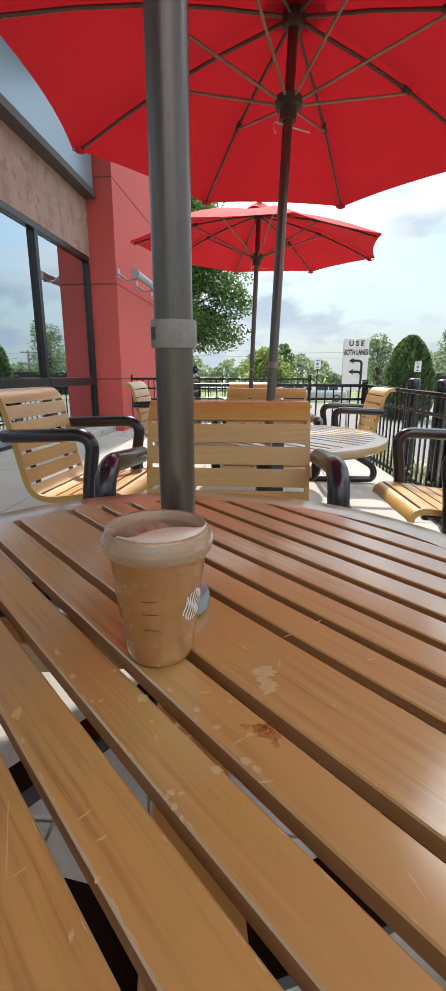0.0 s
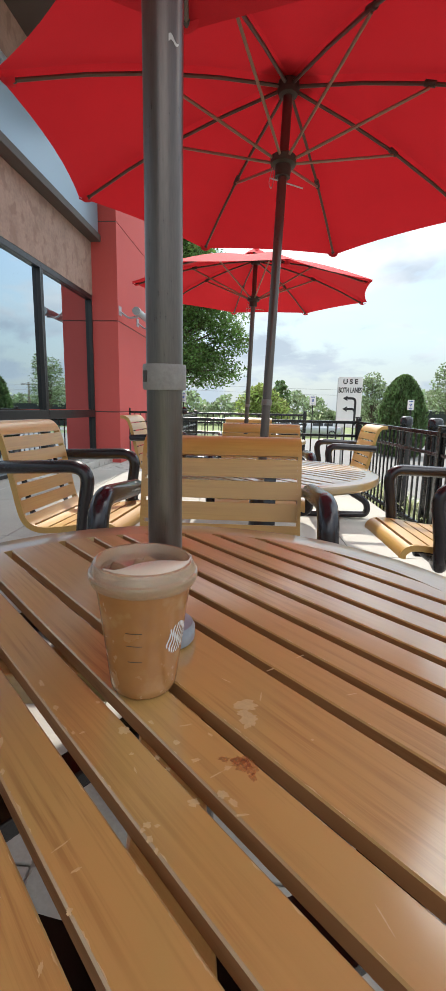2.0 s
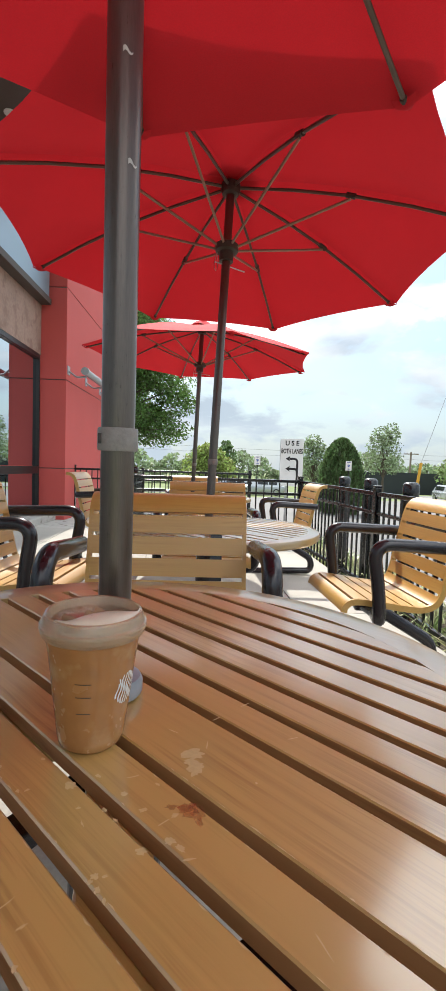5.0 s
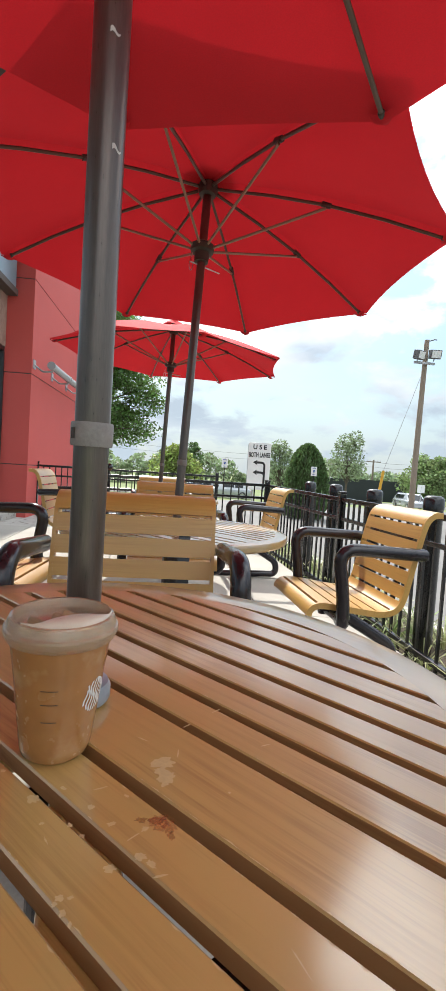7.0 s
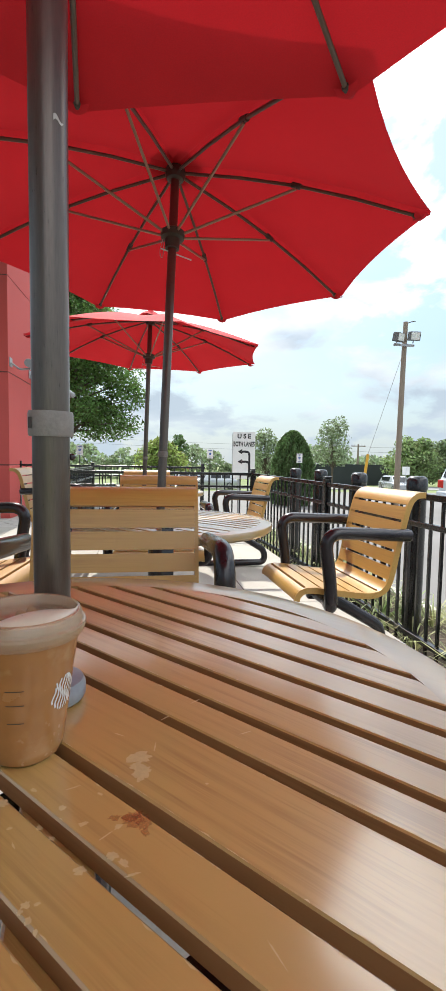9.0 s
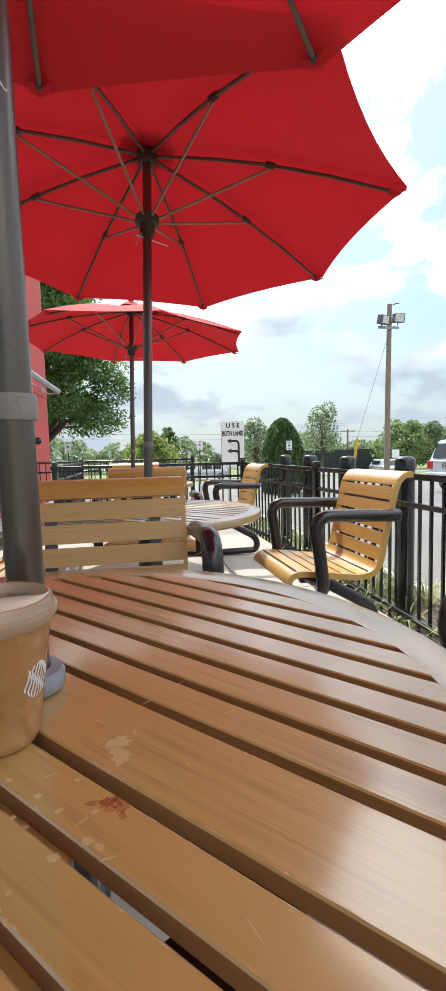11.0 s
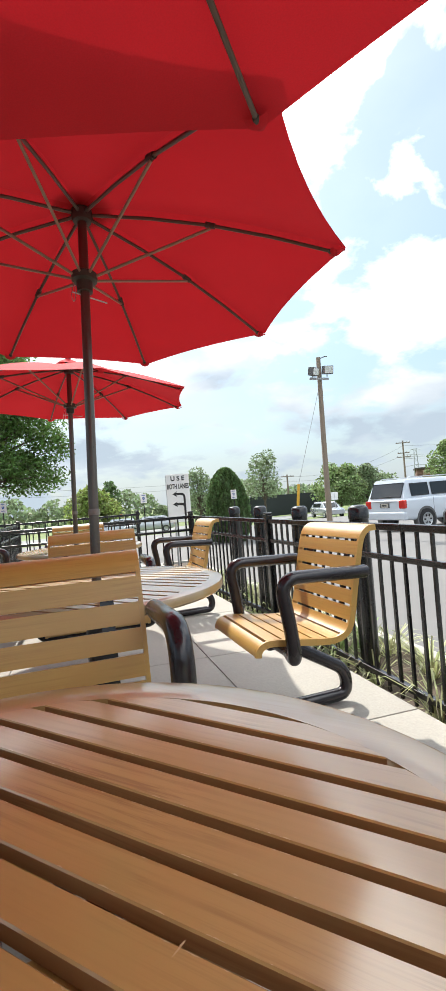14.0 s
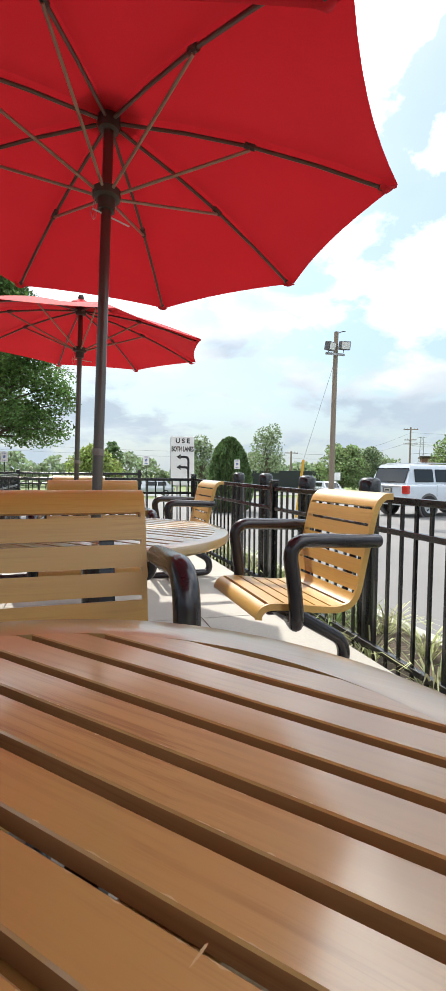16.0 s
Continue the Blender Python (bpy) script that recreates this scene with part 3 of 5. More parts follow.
def building():
    w = thing("wall_west", "brown stucco storefront wall over tall dark-framed windows", "wall", WALL, kind="structure")
    part("stucco_band", cube(-0.25, 0.0, -16, 0.0, 2.98, 6.3), BROWNWALL, w, "mottled brown stucco band")
    part("sill_wall", cube(-0.25, 0.0, -16, 0.0, -0.1, 0.12), CURB, w, "low concrete sill")
    k = part("ledge", cube(0.002, 0.30, -16, 0.0, -0.02, 0.10, 0.012), CURB, w, "low worn concrete ledge along the wall")
    # silver fascia with a dark lower edge
    part("fascia", cube(0.002, 0.16, -16, -0.06, 3.97, 4.70, 0.004), FASCIA, w, "pale blue-grey metal fascia panel")
    part("fascia_edge", cube(0.002, 0.19, -16, -0.03, 3.86, 3.966, 0.004), SOFFIT, w, "dark metal lower edge")
    part("fascia_cap", cube(0.002, 0.20, -16, -0.03, 4.704, 4.78, 0.004), ALU, w)
    # outer part is unseen, widened to keep sky glare off the near slats
    part("soffit", cube(0.002, 1.5, -16, -0.05, 5.60, 5.72), SOFFIT, w, "dark soffit of the roof overhang, widened out of view to block sky glare")
    part("eave", cube(1.504, 1.56, -16, -0.05, 5.50, 5.95), ALU, w, "added metal roof edge on the widened soffit, out of view")
    for yy in (-2.2, -3.6, -5.0, -6.4):
        part("downlight", lathe([(0.0, 5.585), (0.07, 5.585), (0.085, 5.592), (0.085, 5.60)], 20), LENS, w).matrix_basis = pose(0.38, yy, 0)
    # windows: bays of two panes over a low pane
    n = 0
    for y1, y0 in ((-0.02, -1.95), (-1.95, -4.9), (-4.9, -7.8), (-7.8, -10.7), (-10.7, -15.9)):
        n += 1
        win = thing("window_%d" % n, "tall dark-framed storefront window reflecting sky and trees", "window", on_wall(0, y0), kind="structure")
        width = y1 - y0
        part("pane", cube(-0.07, -0.06, 0.04, width - 0.03, 0.97, 2.90), PANE, win, "large reflecting pane")
        part("pane", cube(-0.07, -0.06, 0.04, width - 0.03, 0.17, 0.83), PANE, win, "low pane")
        fr = part("window_frame", cube(-0.11, -0.005, 0.0, width, 2.90, 2.98, 0.004), MULLION, win)
        part("jamb", cube(-0.11, -0.002, 0.0, 0.045, 0.12, 2.898, 0.004), MULLION, win)
        part("jamb", cube(-0.11, -0.002, width - 0.045, width - 0.002, 0.12, 2.898, 0.004), MULLION, win)
        part("rail", cube(-0.11, 0.004, 0.046, width - 0.046, 0.83, 0.96, 0.004), MULLION, win, "dark middle rail")
        part("sill", cube(-0.11, 0.004, 0.046, width - 0.046, 0.122, 0.17, 0.004), MULLION, win)
    part("room_back", cube(-4.3, -4.1, -16, 0.0, -0.1, 3.2), INTERIOR, w, "dim interior wall")
    # red pier that stands proud of the storefront
    r = thing("wall_north", "painted red stucco block wall with thin joints", "wall", WALL @ pose(0, 0, 0), kind="structure")
    zs = [-0.1, 0.93, 2.55, 4.20, 6.6]
    for a, b in zip(zs, zs[1:]):
        part("panel", cube(-3.0, 0.46, 0.004, 4.2, a + 0.008, b - 0.008, 0.006), REDWALL, r)
        part("joint", cube(-2.99, 0.448, 0.016, 4.19, b - 0.008, b + 0.008), SOFFIT, r, "dark recessed joint")


building()


def wall_light():
    t = thing("wall_light", "long aluminium tube light on arms over the red wall", "wall light", WALL @ pose(0.46, 0.0, 2.72))
    part("housing", rod([(0.34, 0.02, 0.0), (0.34, 3.9, 0.0)], 0.064, 20), GALV, t, "ribbed aluminium tube")
    for yy in (0.04, 1.3, 2.6, 3.86):
        part("collar", rod([(0.34, yy - 0.05, 0), (0.34, yy + 0.05, 0)], 0.072, 20), GALV, t)
    for yy in (0.12, 1.3, 2.5, 3.7):
        part("arm", rod(fillet([(0.0, yy, 0.02), (0.16, yy, -0.10), (0.34, yy, -0.08)], 0.05), 0.018, 10), GALV, t)
        part("plate", cube(0.0, 0.015, yy - 0.07, yy + 0.07, -0.06, 0.10, 0.003), GALV, t)


wall_light()


# ---- table ----
def arc_board(bm, n0, n1, radius, z0, z1, bevel):
    """A board along local x between the lines y = n0 and y = n1, cut by a circle at both ends."""
    ys = [n0, n0 + 0.25 * (n1 - n0), n0 + 0.5 * (n1 - n0), n0 + 0.75 * (n1 - n0), n1]
    right = [(math.sqrt(max(1e-6, radius ** 2 - y * y)), y) for y in ys]
    left = [(-x, y) for x, y in right[::-1]]
    top_r = [(x, min(max(y, n0 + bevel), n1 - bevel)) for x, y in right]
    outline = right + left
    inner = top_r + [(-x, y) for x, y in top_r[::-1]]
    lo = [bm.verts.new((x, y, z0)) for x, y in outline]
    mid = [bm.verts.new((x, y, z1 - bevel)) for x, y in outline]
    hi = [bm.verts.new((x, y, z1)) for x, y in inner]
    k = len(lo)
    for i in range(k):
        j = (i + 1) % k
        bm.faces.new((lo[i], lo[j], mid[j], mid[i]))
        bm.faces.new((mid[i], mid[j], hi[j], hi[i]))
    bm.faces.new(hi)
    bm.faces.new(lo[::-1])
    return bm


GAP, PITCH, PITCH_LOW = 0.0133, 0.0567, 0.0596
NEAR_TOP = (0.522, 0.453, 0.0502, 0.0520)      # outer and inner radius of the rim, first slots either side of the middle
FAR_TOP = (0.533, 0.477, 0.0552, 0.046)


def matt_shaded_sides(me):
    """The cut sides of a board carry no varnish; their darker brown holds slot shade."""
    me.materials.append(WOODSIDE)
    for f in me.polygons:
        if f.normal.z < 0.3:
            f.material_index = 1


def round_table(where, turn, TOP_R, RIM_R, HALF, LOW, tilt=(0, 0), drop=0.0):
    """Round slatted table on a bronze pedestal; local x runs along the slats."""
    t = thing("round_table", "round tan slatted table top on a bronze pedestal", "table", pose(where[0], where[1], -drop, *tilt, 0) @ pose(0, 0, 0, 0, 0, turn), "patio tables")
    top, thick = 0.75, 0.038
    # rim: turned ring with a rounded edge
    prof = [(RIM_R, top - thick), (TOP_R - 0.008, top - thick), (TOP_R, top - thick + 0.008), (TOP_R, top - 0.010), (TOP_R - 0.003, top - 0.003),
            (TOP_R - 0.010, top), (RIM_R, top)]
    part("rim", lathe(prof, 128, True), RIMWOOD, t, "smooth solid outer rim", 35)
    boards = [(-LOW + GAP / 2, HALF - GAP / 2)]
    for side, start, step in ((1, HALF, PITCH), (-1, LOW, PITCH_LOW)):
        k = 0
        while start + step * k + GAP < RIM_R:
            n0, n1 = start + step * k + GAP / 2, min(start + step * (k + 1) - GAP / 2, RIM_R - 0.001)
            if n1 - n0 > 0.01:
                boards.append((n0, n1) if side > 0 else (-n1, -n0))
            k += 1
    for n0, n1 in boards:
        matt_shaded_sides(part("slat", arc_board(bmesh.new(), n0, n1, RIM_R, top - 0.017, top, 0.0016), WOOD, t, "", 35).data)
    # carrier bars and pedestal below
    for a in (-36.5, 53.5):
        part("batten", cube(-RIM_R + 0.01, RIM_R - 0.01, -0.030, 0.030, top - 0.058, top - 0.018, 0.003, pose(0, 0, 0 if a < 0 else -0.002, 0, 0, a)), WOOD, t, "wooden batten under the slats")
    part("carrier_ring", lathe([(0.270, top - 0.075), (0.325, top - 0.075), (0.325, top - 0.062), (0.270, top - 0.062)], 64, True), TUBE, t, "black steel ring under the battens")
    for a in (8.5, 98.5):
        part("carrier_bar", cube(-0.30, 0.30, -0.018, 0.018, top - 0.098, top - 0.076, 0.003, pose(0, 0, 0, 0, 0, a)), TUBE, t)
    part("pedestal", rod([(0, 0, 0.03), (0, 0, top - 0.08)], 0.057, 24), TUBE, t, "bronze pedestal tube")
    part("base_plate", lathe([(0, 0.0), (0.20, 0.0), (0.20, 0.012), (0.19, 0.02), (0.07, 0.03), (0, 0.03)], 40), TUBE, t, "round base plate", 35)
    return t


NEAR_TURN, SLAT_TURN = -46.15, -50.5
tab1 = round_table((TABLE_1[0] - 0.0124, TABLE_1[1] + 0.0228), NEAR_TURN, *NEAR_TOP, TILT_1, 0.0019)
tab2 = round_table(TABLE_2, SLAT_TURN, *FAR_TOP)
tab3 = copy_thing(tab2, pose(TABLE_3[0], TABLE_3[1], 0, 0, 0, SLAT_TURN))


# ---- chairs ----
SEAT_LINE = spline([(0, 0.292, 0.398), (0, 0.287, 0.422), (0, 0.262, 0.445), (0, 0.215, 0.451), (0, 0.10, 0.436), (0, -0.03, 0.417), (0, -0.10, 0.416),
                    (0, -0.150, 0.437), (0, -0.178, 0.487), (0, -0.203, 0.60), (0, -0.232, 0.73), (0, -0.254, 0.82), (0, -0.274, 0.866), (0, -0.308, 0.893),
                    (0, -0.350, 0.896)], 10)
SEAT_LEN = sum((b - a).length for a, b in zip(SEAT_LINE, SEAT_LINE[1:]))
CHAIR_W = 0.55


def patio_chair(m, elbow=(0.185, 0.722), back=(-0.238, 0.704)):
    c = thing("patio_chair", "golden slatted patio chair with thick bronze tube arms", "chair", m, "patio chairs")
    hw = CHAIR_W / 2
    for s in (-1, 1):
        x0, x1 = sorted((s * hw, s * (hw - 0.013)))
        part("side_rail", ribbon(bmesh.new(), stretch_of(SEAT_LINE, 0, SEAT_LEN, 60), x0, x1, 0.0085, 0.020), CHAIRWOOD, c, "", 40)
    # slats along the bent line: widths from the front lip to the top curl
    gap, share_of = 0.013, [1.05, 1.0, 1.0, 1.0, 1.0, 1.0, 1.0, 1.0, 1.0, 1.0, 1.0, 1.0, 1.75]
    unit = (SEAT_LEN - 0.010 - gap * (len(share_of) - 1)) / sum(share_of)
    s, widths = 0.005, [unit * v for v in share_of]
    for i, wd in enumerate(widths):
        part("slat", ribbon(bmesh.new(), stretch_of(SEAT_LINE, s, s + wd, 10 if wd > 0.1 else 5), -hw + 0.0132, hw - 0.0132, 0.009, 0.007), CHAIRWOOD, c, "", 40)
        s += wd + gap
    for s in (-1, 1):
        x = s * (hw + 0.042)
        path = fillet([(x, *back), (x, *elbow), (x, 0.150 - 0.5 * (0.185 - elbow[0]), 0.53), (x, 0.135, 0.362), (s * (hw - 0.09), 0.10, 0.365)], 0.115, 8)
        part("arm", rod(path, 0.030, 16, 0.016), TUBE, c, "", 60)
    part("cross_tube", rod([(-(hw - 0.05), 0.10, 0.365), (hw - 0.05, 0.10, 0.365)], 0.027, 14), TUBE, c, "", 60)
    for x in (-0.17, 0.17):
        part("seat_strap", cube(x - 0.02, x + 0.02, -0.14, 0.20, 0.396, 0.404, 0.002), TUBE, c)
        part("back_strap", ribbon(bmesh.new(), stretch_of(SEAT_LINE, SEAT_LEN * 0.50, SEAT_LEN * 0.86, 14), x - 0.02, x + 0.02, -0.009, 0.014), TUBE, c, "", 40)
    leg = fillet([(0, 0.12, 0.355), (0, 0.04, 0.352), (0, -0.295, 0.155), (0, -0.300, 0.032), (0, 0.62, 0.032)], 0.10, 10)
    part("leg", rod(leg, 0.032, 16, 0.01), TUBE, c, "bronze tube leg bent back along the floor", 60)
    return c


def seat_place(table, angle, dist=0.87):
    """The pose of a chair that faces its table from the direction angle (degrees from +x)."""
    a = radians(angle)
    x, y = table[0] + dist * math.cos(a), table[1] + dist * math.sin(a)
    return pose(x, y, floor_z(x), 0, 0, angle + 90)


patio_chair(seat_place(SEATS_1, 88.5, 0.78), (0.115, 0.754), (-0.31, 0.714))     # this one has its arms bent a little higher
patio_chair(seat_place(SEATS_1, -4.7, 0.915), (0.185, 0.704), (-0.238, 0.690))
chair = patio_chair(pose(1.102, 2.303, floor_z(1.102), 0, 0, 91))
for tb, ang, d in ((TABLE_2, 88, 0.86), (TABLE_3, 0, 0.87), (TABLE_3, 90, 0.86), (TABLE_3, 178, 0.84)):
    copy_thing(chair, seat_place(tb, ang, d))
copy_thing(chair, pose(-0.71, 2.36, floor_z(-0.71), 0, 0, -96))


# ---- umbrellas ----

def umbrella(base, lean, turn, rim_z, rise, drop, UMB_R, inset, label, puff=0.040, pole_r=0.0205, bow_in=0.035):
    """Market umbrella: pole through the table, eight ribs with struts, hub and runner, a pieced canopy."""
    u = thing("patio_umbrella", label, "umbrella", pose(base[0], base[1], 0.0, lean[0], lean[1], 0) @ pose(0, 0, 0, 0, 0, turn), "red umbrellas")
    crown, runner = rim_z + rise, rim_z - drop
    part("pole", rod([(0, 0, 0.05), (0, 0, crown + 0.03)], pole_r, 24), POLE, u, "brown-grey metal pole", 40)
    part("finial", lathe([(0, crown + 0.13), (0.018, crown + 0.12), (0.026, crown + 0.095), (0.016, crown + 0.07), (0.03, crown + 0.05), (0.03, crown + 0.035), (0, crown + 0.035)], 20), HUB, u, "", 40)
    part("hub", lathe([(0.0215, crown - 0.05), (0.040, crown - 0.045), (0.048, crown - 0.02), (0.045, crown + 0.005), (0.0215, crown + 0.01)], 24, True), HUB, u, "dark top hub", 40)
    part("runner", lathe([(0.0215, runner - 0.05), (0.034, runner - 0.05), (0.036, runner - 0.005), (0.055, runner), (0.058, runner + 0.028), (0.042, runner + 0.04), (0.0215, runner + 0.045)], 24, True), HUB, u, "sliding runner", 40)
    part("pin", rod([(-0.06, 0.0, runner - 0.065), (0.105, 0.0, runner - 0.070)], 0.0032, 8), ALU, u, "thin locking pin")
    part("cord", rod(spline([(-0.050, 0.0, runner - 0.02), (-0.062, 0.0, runner - 0.08), (-0.052, 0.0, runner - 0.105), (-0.043, 0.0, runner - 0.08), (-0.046, 0.0, runner - 0.03)], 6), 0.0016, 6), ALU, u, "thin hanging cord loop")
    tips, mids = [], []
    for k in range(8):
        a = 2 * math.pi * k / 8
        d = Vector((math.cos(a), math.sin(a), 0))
        top, tip = d * 0.05 + Vector((0, 0, crown - 0.02)), d * (UMB_R - inset) + Vector((0, 0, rim_z + 0.004))
        sag = [top.lerp(tip, f) + Vector((0, 0, (puff - 0.004) * math.sin(math.pi * f))) for f in (0, 0.25, 0.5, 0.75, 1)]
        tips.append(d * UMB_R + Vector((0, 0, rim_z)))
        joint = sag[2]
        rb = part("rib", rod(sag, 0.0075, 8), RIB, u, "", 60)
        part("rib_cap", rod([sag[4] - (sag[4] - sag[3]).normalized() * 0.02, sag[4] + (sag[4] - sag[3]).normalized() * 0.008], 0.0105, 10, 0.005), HUB, rb)
        # cloth pocket sewn round the end of the rib
        bm = bmesh.new()
        side = Vector((-d.y, d.x, 0))
        out_r, rows = UMB_R - inset - 0.020, []
        for i in range(7):
            f = i / 6
            c = d * (out_r + (inset + 0.016) * f) + Vector((0, 0, rim_z + 0.012 - 0.014 * math.sin(math.pi * min(1.0, f * 1.15)) ))
            half = 0.036 * (1 - 0.75 * f)
            rows.append([bm.verts.new(c + side * half * w - Vector((0, 0, 0.010 * (1 - w * w) * (1 - f * 0.6)))) for w in (-1, -0.6, -0.2, 0.2, 0.6, 1)])
        for a_, b_ in zip(rows, rows[1:]):
            for j in range(5):
                bm.faces.new((a_[j], a_[j + 1], b_[j + 1], b_[j]))
        part("pocket", bm, CANVAS, rb, "red cloth pocket over the rib end", 180)
        part("strut", rod([d * 0.05 + Vector((0, 0, runner + 0.018)), joint - Vector((0, 0, 0.014))], 0.0065, 8), STRUT, u, "", 60)
        part("joint_clip", rod([joint - d * 0.02 + Vector((0, 0, 0.007)), joint + d * 0.02 - Vector((0, 0, 0.007))], 0.0125, 10), HUB, u)
    # canopy panels: cloth over the ribs, edges drawn in between the tips
    for k in range(8):
        bm = bmesh.new()
        n, mrows = 8, 10
        grid = []
        a0, a1 = 2 * math.pi * k / 8, 2 * math.pi * (k + 1) / 8
        for i in range(mrows + 1):
            f = 0.018 + 0.982 * i / mrows
            row = []
            for j in range(n + 1):
                w = j / n
                def along(a):
                    d = Vector((math.cos(a), math.sin(a), 0))
                    top, tip = Vector((0, 0, crown + 0.012)), d * UMB_R + Vector((0, 0, rim_z + 0.006))
                    return top.lerp(tip, f) + Vector((0, 0, puff * math.sin(math.pi * f) + 0.014))
                p = along(a0).lerp(along(a1), w)
                bow = 4 * w * (1 - w)
                p.z -= 0.030 * bow * f * (1 - f) * 4 * 0.5
                p -= Vector((p.x, p.y, 0)) * bow_in * bow * f ** 4
                row.append(bm.verts.new(p))
            grid.append(row)
        for a, b in zip(grid, grid[1:]):
            for j in range(n):
                bm.faces.new((a[j], b[j], b[j + 1], a[j + 1]))
        pn = part("canopy_panel", bm, CANVAS, u, "red canvas panel", 180)
    # vent cap over the crown
    bm = bmesh.new()
    ring0 = [bm.verts.new((0.02 * math.cos(2 * math.pi * k / 32), 0.02 * math.sin(2 * math.pi * k / 32), crown + 0.085)) for k in range(32)]
    ring1 = [bm.verts.new((0.08 * math.cos(2 * math.pi * k / 32), 0.08 * math.sin(2 * math.pi * k / 32), crown + 0.05 + 0.006 * math.sin(4 * 2 * math.pi * k / 32))) for k in range(32)]
    ring2 = [bm.verts.new((0.125 * math.cos(2 * math.pi * k / 32), 0.125 * math.sin(2 * math.pi * k / 32), crown + 0.022 + 0.006 * math.sin(5 * 2 * math.pi * k / 32))) for k in range(32)]
    for a, b in ((ring0, ring1), (ring1, ring2)):
        for k in range(32):
            bm.faces.new((a[k], a[(k + 1) % 32], b[(k + 1) % 32], b[k]))
    part("vent_cap", bm, CANVAS, u, "red ruffled vent cap", 180)
    return u


umb1 = umbrella((0.0053, 0.5834), (1.74, 0.2), 50.6, 2.056, 0.065, 0.05, 1.09, 0.045, "open red canvas umbrella over a slatted table", 0.004, 0.0197, 0.008)
umb2 = umbrella((0.172, 2.20), (-3.0, 2.14), 22.5, 2.10, 0.31, 0.012, 1.145, 0.05, "open red canvas umbrella with brown metal ribs over a table")
umb3 = umbrella((0.12, 4.60), (1.3, 1.7), 11.0, 2.06, 0.30, 0.055, 1.10, 0.05, "open red canvas umbrella over the far patio table")


def pole_band(u, z, r, label):
    part("band", lathe([(r - 0.003, z), (r, z), (r + 0.0008, z + 0.003), (r + 0.0008, z + 0.024), (r, z + 0.027), (r - 0.003, z + 0.027)], 32, True), TAPE, u, label, 40)


pole_band(umb1, 1.049, 0.0229, "cloudy plastic band round the pole")
pole_band(umb2, 1.05, 0.0232, "pale plastic band round the pole")
pole_band(umb3, 1.05, 0.0232, "pale plastic band round the pole")
part("collar", lathe([(0.021, 0.7505), (0.034, 0.7505), (0.036, 0.754), (0.036, 0.766), (0.033, 0.772), (0.021, 0.774)], 32, True), COLLAR, umb1, "blue-grey plastic collar at the table", 40)


part("band_clip", cube(-0.0253, -0.0231, -0.0025, 0.0025, 1.057, 1.069, 0.0005, pose(0, 0, 0, 0, 0, -9.5)), HUB, umb1, "dark clip on the band")
part("knob", lathe([(0, 0.012), (0.005, 0.011), (0.0068, 0.007), (0.0055, 0.002), (0.003, 0.0), (0, 0.0)], 16), TUBE, umb1, "small dark push button", 60).matrix_basis = pose(0.0182, -0.008, 1.027, 0, 90, 0) @ Matrix.Diagonal((0.6, 0.6, 0.6, 1))


# ---- fence ----
def fence_run(name, a, b, z_a, z_b, bottom, spacing=0.112, label="black metal picket fence with two upper rails", posts=()):
    """A picket fence from a to b; z_a and z_b are the heights of the top rail at the two ends."""
    a, b = Vector((*a, 0)), Vector((*b, 0))
    d = b - a
    length, ang = d.length, math.degrees(math.atan2(d.y, d.x))
    f = thing(name, label, "fence", pose(a.x, a.y, 0, 0, 0, ang), "black fence runs")
    slope = (z_b - z_a) / length

    def rail(zt, h, w):
        bm = cube(0, length, -w / 2, w / 2, -h, 0, 0.004)
        for v in bm.verts:
            v.co.z += zt + slope * v.co.x
        part("rail", bm, BLACK, f)
    rail(z_a, 0.040, 0.040)
    rail(z_a - 0.185, 0.034, 0.034)
    rail(bottom + 0.09, 0.036, 0.036)
    count = int(length / spacing)
    first = None
    for k in range(count):
        x = (k + 0.5) * length / count
        m = pose(x, 0, z_a + slope * x - 0.04)
        if first is None:
            first = part("picket", cube(-0.0085, 0.0085, -0.0085, 0.0085, -(z_a - bottom - 0.03), 0), BLACK, f)
            first.matrix_basis = m
        else:
            share(first, "picket", f, m)
    for x in posts:
        zt = z_a + slope * x
        part("post", cube(x - 0.031, x + 0.031, -0.031, 0.031, bottom - 0.20, zt + 0.035, 0.004), BLACK, f)
        part("post_cap", cube(x - 0.036, x + 0.036, -0.036, 0.036, zt + 0.036, zt + 0.060, 0.009), BLACK, f)
    return f


fence_run("fence", (FENCE_X, -1.2), (FENCE_X, 4.25), 0.845, 0.86, -0.17, posts=(0.0, 2.6, 5.45))
fence_run("fence", (FENCE_X, 4.25), (1.70, 6.60), 0.86, 0.895, -0.12, posts=(2.30,))
fence_run("fence", (1.70, 6.60), (-0.92, 6.60), 0.895, 0.90, -0.02, posts=(2.58,))
fence_run("fence", (-0.92, 6.60), (-0.80, 9.4), 0.90, 0.93, -0.02, posts=(2.75,))
fence_run("fence", (-2.2, 9.4), (1.4, 9.4), 0.95, 0.95, -0.02, posts=(0.05, 3.55))


def bollard(x, y, top):
    b = thing("bollard", "thick round black bollard with a domed cap beside the fence", "bollard", pose(x, y, 0), "bollards")
    r = 0.068
    part("shaft", rod([(0, 0, -0.45), (0, 0, top - 0.10)], r, 28), BLACK, b, "", 40)
    part("cap", lathe([(0, top), (0.045, top - 0.002), (0.062, top - 0.012), (r + 0.004, top - 0.030), (r + 0.004, top - 0.098), (r, top - 0.102), (0, top - 0.102)], 28), BLACK, b, "domed plastic cap", 40)


